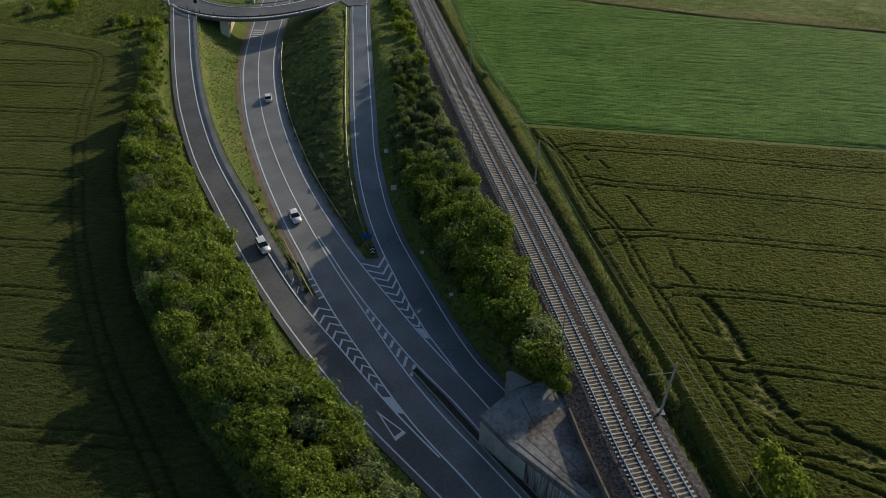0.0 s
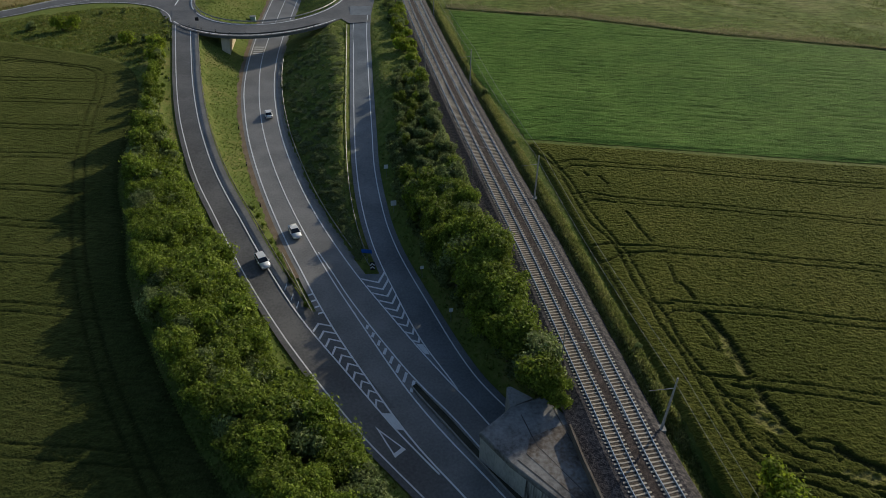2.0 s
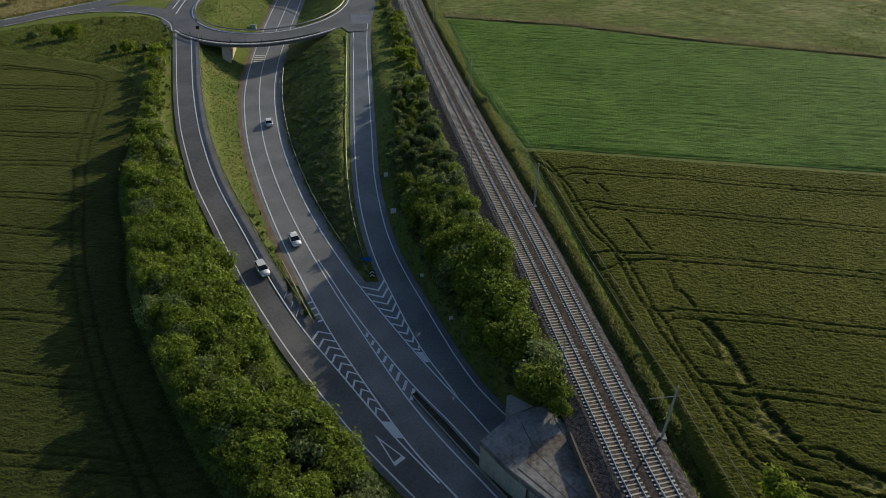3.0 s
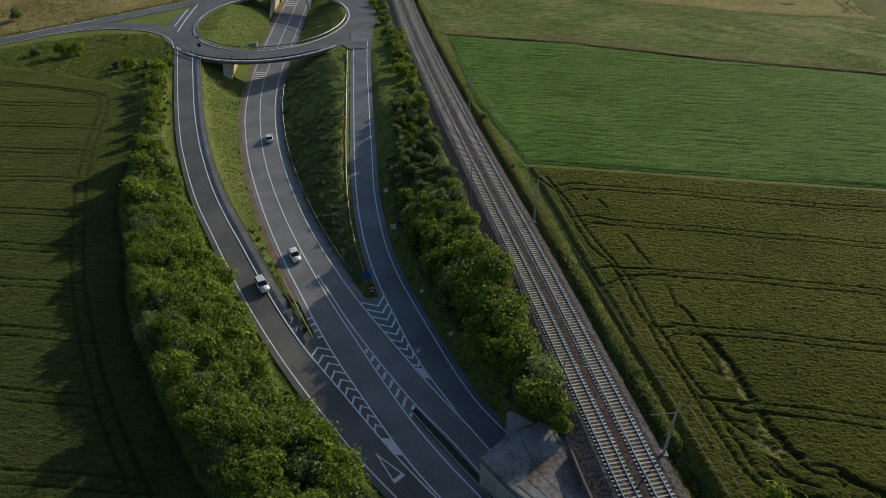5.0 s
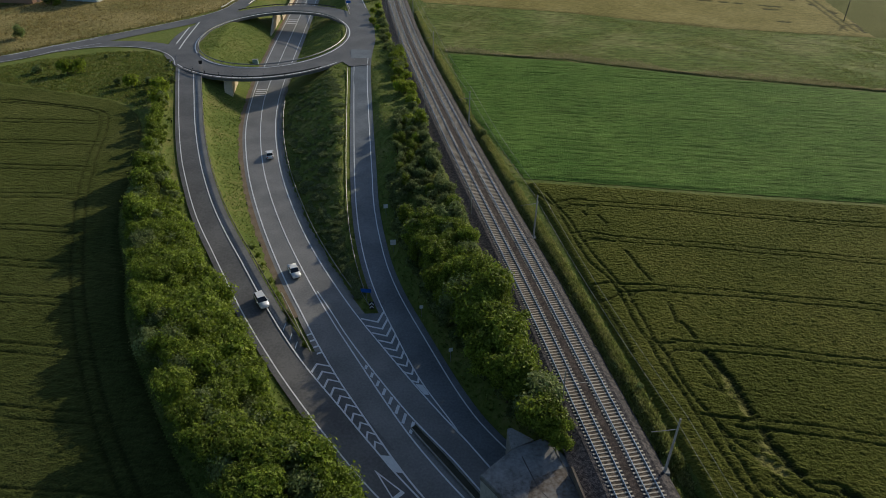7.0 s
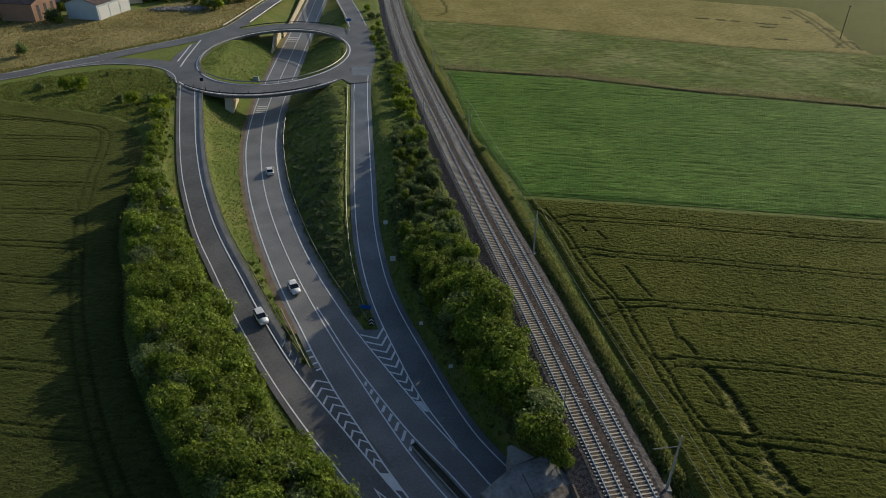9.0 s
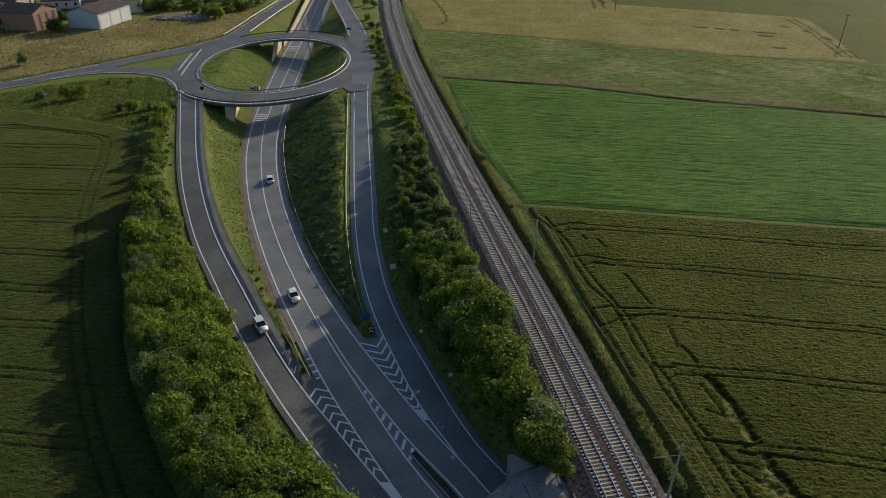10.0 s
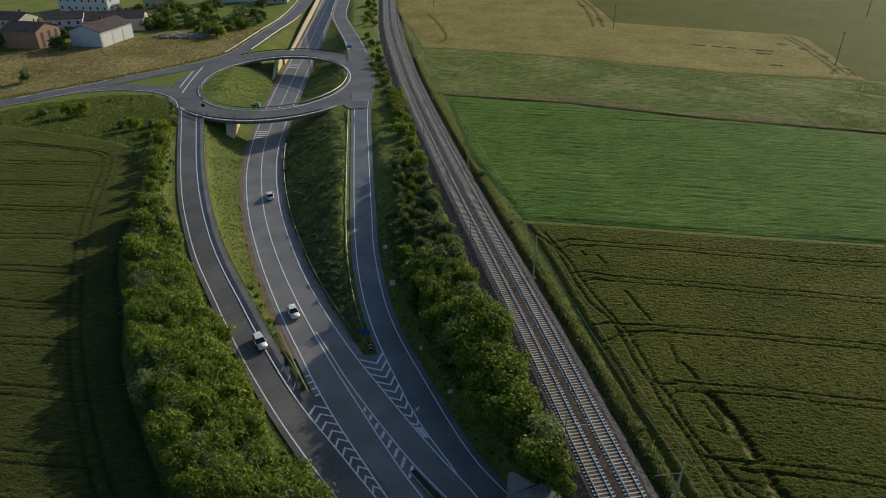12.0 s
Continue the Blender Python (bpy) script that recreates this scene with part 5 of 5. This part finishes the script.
def road_sign(label, x, y, z, h, w, hh, mat, yaw=0):
    root = thing("road_sign", label, "road sign", "road signs", at=(x, y, z))
    root.rotation_euler = (0, 0, radians(yaw))
    part("post", *tube((0, 0.05, -0.3), (0, 0.05, h), 0.045, 0.045), GALV, root)
    part("panel", *box(-w / 2, -0.03, h - hh, w / 2, 0.0, h + 0.05), mat, root)
    return root


for x, y, w in ((-10.7, 111.0, 0.8), (-8.7, 100.1, 1.0), (-3.3, 83.5, 0.6), (1.2, 73.2, 0.6)):
    road_sign("small white road sign on a steel post", x, y, z_at(x, y), 2.6, w, w, SIGN_WHITE, 10)
road_sign("blue direction sign on a steel post", -12.4, 87.6, ZR, 2.6, 1.7, 0.7, SIGN_BLUE, -6)
road_sign("blue direction sign on a steel post", -34.2, 255.5, 0, 2.6, 1.7, 0.8, SIGN_BLUE, 0)
cv = thing("chevron_marker", "black marker board with two white chevrons", "road sign", at=(-11.35, 85.4, ZR))
part("board", *box(-0.4, 0, 0.15, 0.4, 0.05, 1.7), BLACK, cv)
for zz in (0.3, 0.95):
    part("chevron", [(-.35, -.006, zz), (0, -.006, zz + .35), (.35, -.006, zz), (.35, -.006, zz + .28), (0, -.006, zz + .63), (-.35, -.006, zz + .28)], [(0, 1, 4, 5), (1, 2, 3, 4)], SIGN_WHITE, cv)
lean = thing("leaning_post", "slim pale steel post leaning over the gore", "post", at=(-11.6, 85.9, ZR))
part("rod", *tube((0, 0, 0), (-1.6, 1.6, 2.2), .05, .05), GALV, lean)


def bollard(x, y, z, h=0.9):
    root = thing("delineator_post", "short dark delineator post at the road edge", "post", "delineator posts", at=(x, y, z))
    part("shaft", *prism([(-.09, -.07), (.09, -.07), (.06, .08), (-.06, .08)], -0.2, h), BLACK, root)
    part("reflector", *box(-.05, -.085, h - .28, .05, -.072, h - .1), SIGN_WHITE, root)


for w in (237, 246, 255, 263, 271, 279):
    p = ring_point(0.8, radians(w))
    bollard(p.x, p.y, ZB, 0.7)
for y in (170, 152, 186):
    p = RAMP_LL.at(y, -1.6)
    bollard(p.x, p.y, z_at(p.x, p.y))
for y in (136, 164, 120, 105):
    p = MAIN_L.at(y, -1.7)
    bollard(p.x, p.y, z_at(p.x, p.y))
for x, y, w in ((-67.9, 187.0, 0.9),):
    road_sign("dark-backed road sign at the roundabout entry", x, y, ZB, 2.2, w, 0.9, BLACK, 20)
cab = thing("roadside_cabinet", "small pale green utility cabinet on the island bank", "cabinet", at=(-58.4, 208.6, z_at(-58.4, 208.6) - .1))
part("housing", *box(-.8, -.5, 0, .8, .5, 1.4), material("cabinet_paint", [(0.3, 0.42, 0.4), (0.38, 0.5, 0.47)], bump=0.05, rough=0.5), cab)
part("lid", *box(-.9, -.6, 1.4, .9, .6, 1.5), GALV, cab)

# ---- overhead line ----
def mast(y, off, h, label, arm):
    p = RAILWAY.at(y, off)
    root = thing("line_mast", label, "mast", "railway masts", at=(p.x, p.y, z_at(p.x, p.y)))
    part("shaft", *tube((0, 0, -0.3), (0.15 * (1 if off > 0 else -1), 0, h), 0.17 if off > 0 else 0.1, 0.1 if off > 0 else 0.06, 10), CONCRETE if off > 0 else GALV, root)
    if off < 0:
        part("bracket", *tube((0.1, 0, h - 1.6), (arm, 0, h - 2.0), .035, .03, 6), GALV, root)
        return p + Vector((0, 0, h - .2))
    part("footing", *box(-.45, -.45, -.3, .45, .45, .35), CONCRETE, root)
    part("bracket", *tube((0.1, 0, h - 1.6), (arm, 0, h - 2.0), .05, .04, 6), GALV, root)
    return p + Vector((0, 0, h - .2))


tops_r = [mast(y, 4.5, 8.6, "grey concrete line mast beside the railway", -2.6) for y in (-0.5, 48.7, 97.6, 146.5, 195.5, 245, 294)]
tops_l = [mast(y, -4.3, 7.8, "slim galvanised catenary mast beside the railway", 2.6) for y in (9, 58.5, 107, 156, 205, 254)]


def wire(a, b, sag, r=0.022):
    v, f = [], []
    n, k = 14, 4
    for i in range(n + 1):
        t = i / n
        p = a.lerp(b, t) - Vector((0, 0, sag * 4 * t * (1 - t)))
        for j in range(k):
            w = 2 * math.pi * j / k
            v.append((p.x + r * math.cos(w), p.y, p.z + r * math.sin(w)))
    for i in range(n):
        f += [(i * k + j, i * k + (j + 1) % k, (i + 1) * k + (j + 1) % k, (i + 1) * k + j) for j in range(k)]
    ob = part("overhead_wire", v, f, GALV)
    return tagged(ob, "thin metal overhead wire strung between masts", "wire", "overhead wires")


for tops, offs in ((tops_r, (-.7, .7)), (tops_l, (2.4,))):
    for a, b in zip(tops[:-1], tops[1:]):
        for o in offs:
            wire(a + Vector((o, 0, -1.8 if o > 2 else 0)), b + Vector((o, 0, -1.8 if o > 2 else 0)), 0.9 if o < 2 else 0.2)
for x, y, h in ((137.9, 235.6, 11.2), (73.1, 293.9, 10.5), (-3.5, 352, 9), (195.3, 320, 12)):
    root = thing("power_pole", "dark wooden power pole standing in a field", "pole", "power poles", at=(x, y, 0))
    part("shaft", *tube((0, 0, -0.3), (0, 0, h), .16, .09), DARK_STEEL, root)
    part("crossarm", *box(-.6, -.06, h - .4, .6, .06, h - .25), DARK_STEEL, root)


# ---- village ----
ROOF = material("clay_roof", [(0.062, 0.05, 0.048), (0.092, 0.07, 0.066), (0.13, 0.1, 0.092)], scale=0.6, fine=3, rough=0.85, bump=0.5)
WALLS = {"white": material("white_render", [(0.55, 0.57, 0.58), (0.68, 0.69, 0.69)], scale=0.4, fine=4, bump=0.1),
         "brick": material("orange_render", [(0.27, 0.165, 0.11), (0.36, 0.22, 0.15)], scale=0.4, fine=4, bump=0.2),
         "blue": material("pale_blue_render", [(0.4, 0.46, 0.5), (0.5, 0.56, 0.6)], scale=0.4, fine=4, bump=0.1),
         "cream": material("cream_render", [(0.45, 0.41, 0.33), (0.55, 0.5, 0.42)], scale=0.4, fine=4, bump=0.1)}
PANE = material("window_glass", [(0.02, 0.025, 0.03), (0.04, 0.045, 0.05)], rough=0.15, bump=0, spec=0.6)
DOOR_WHITE = material("garage_door", [(0.6, 0.6, 0.58), (0.68, 0.68, 0.66)], scale=1, fine=5, bump=0.1)


def house(label, x, y, w, d, h, yaw, wall, rise=2.0, storeys=2, bays=4, doors=0):
    """w along local x (the ridge), d along local y; openings on the -y and +x faces."""
    root = thing("house", label, "house", "village houses", at=(x, y, 0))
    root.rotation_euler = (0, 0, radians(yaw))
    m = WALLS[wall]
    W, D = w / 2, d / 2
    v = [(-W, -D, -.3), (W, -D, -.3), (W, D, -.3), (-W, D, -.3), (-W, -D, h), (W, -D, h), (W, D, h), (-W, D, h), (-W, 0, h + rise), (W, 0, h + rise)]
    part("wall_shell", v, [(0, 1, 5, 4), (2, 3, 7, 6), (1, 2, 6, 9, 5), (3, 0, 4, 8, 7)], m, root)
    e = 0.5
    for s in (-1, 1):
        rv = [(-W - e, s * (D + e), h - e * rise / D + .05), (W + e, s * (D + e), h - e * rise / D + .05), (W + e, 0, h + rise + .05), (-W - e, 0, h + rise + .05)]
        rv += [(a, b, c + .18) for a, b, c in rv]
        part("roof", rv, [(0, 1, 2, 3), (4, 7, 6, 5), (0, 4, 5, 1), (1, 5, 6, 2), (2, 6, 7, 3), (3, 7, 4, 0)], ROOF, root)
    part("chimney", *box(W * .4 - .35, -.35 + D * .3, h + rise * .5, W * .4 + .35, .35 + D * .3, h + rise + .8), ROOF, root)
    sh = h / storeys
    for s in range(storeys):
        for i in range(bays):
            cx = -W + w * (i + .5) / bays
            win = part("window", *box(cx - .55, -D - .05, s * sh + .9, cx + .55, -D - .003, s * sh + 2.3), SIGN_WHITE, root)
            part("pane", *box(cx - .45, -D - .07, s * sh + 1.0, cx + .45, -D - .052, s * sh + 2.2), PANE, win)
        for cy in ((-D * .45, D * .45) if not doors else ()):
            win = part("window", *box(W + .003, cy - .55, s * sh + .9, W + .05, cy + .55, s * sh + 2.3), SIGN_WHITE, root)
            part("pane", *box(W + .052, cy - .45, s * sh + 1.0, W + .07, cy + .45, s * sh + 2.2), PANE, win)
    return root


gar = house("pale blue workshop with three wide garage doors and a brown roof", -134.2, 274.3, 19.4, 13.6, 6.0, 76.5, "blue", 2.2, 1, 0, 3)
for i in range(3):
    dr = part("garage_door", *box(-9 + i * 6.2, -6.85, 0.1, -9 + i * 6.2 + 5.6, -6.803, 4.9), DOOR_WHITE, gar, "white sectional garage door")
    for j in range(4):
        part("door_panel", *box(-8.9 + i * 6.2, -6.9, 0.2 + j * 1.17, -8.9 + i * 6.2 + 5.4, -6.853, 1.3 + j * 1.17), DOOR_WHITE, dr)
barn = house("orange-rendered barn with tall dark doorway panels and a dark tiled roof", -159, 269.2, 15, 12.4, 6.6, -13, "brick", 2.2, 2, 0, 1)
# flat dark panels on the wall stand in for doorway openings
for cy in (-3.4, 0.4, 4.0):
    part("recess", *box(7.503, cy - .7, 0.2, 7.56, cy + .7, 5.8), DARK_STEEL, barn, "tall dark timber recess")
house("pale two-storey house with a dark tiled roof", -156, 291.5, 14, 10, 6.4, 14, "white", 2.0, 2, 4)
house("low brown-roofed barn beside the workshop", -138.5, 298, 24, 11, 5.2, 12, "cream", 2.2, 1, 0)
house("cream house with a brown roof", -178, 291, 15, 11, 6.5, -12, "cream", 2.0, 2, 3)
house("grey-roofed house at the village edge", -194, 280, 16, 10, 5.8, -12, "white", 2.0, 2, 4)
house("long white row of houses with a brown roof", -170, 342, 26, 10, 6.8, -10, "white", 2.2, 2, 7)
house("cream village house with a brown roof", -140, 352, 14, 10, 6.5, 15, "cream", 2.0, 2, 4)
house("white village house behind gardens", -104, 366, 16, 10, 6.5, 5, "white", 2.0, 2, 5)
house("cream village house behind gardens", -84, 362, 12, 10, 5.5, 5, "cream", 2.0, 2, 3)
logs = thing("rubble_heap", "heap of grey rubble and timber beside the meadow", "rubble", kind="stuff")
chunk = []
for i in range(160):
    x, y, s = rng.uniform(-116, -95), rng.uniform(279, 285), rng.uniform(.2, .7)
    v, f = box(-s * 1.6, -s * .6, -s * .4, s * 1.6, s * .6, s * .5)
    m = pose(x, y, .35 + s * .3, rng.uniform(-20, 20), rng.uniform(-20, 20), rng.uniform(0, 180))
    chunk.append(([m @ Vector(c) for c in v], f))
part("chunks", *join(*chunk), STAINED, logs)
for o in TREES + DULL + BUSHES + LIME + FAR:
    for c in (*o.children_recursive, o):
        bpy.data.objects.remove(c)
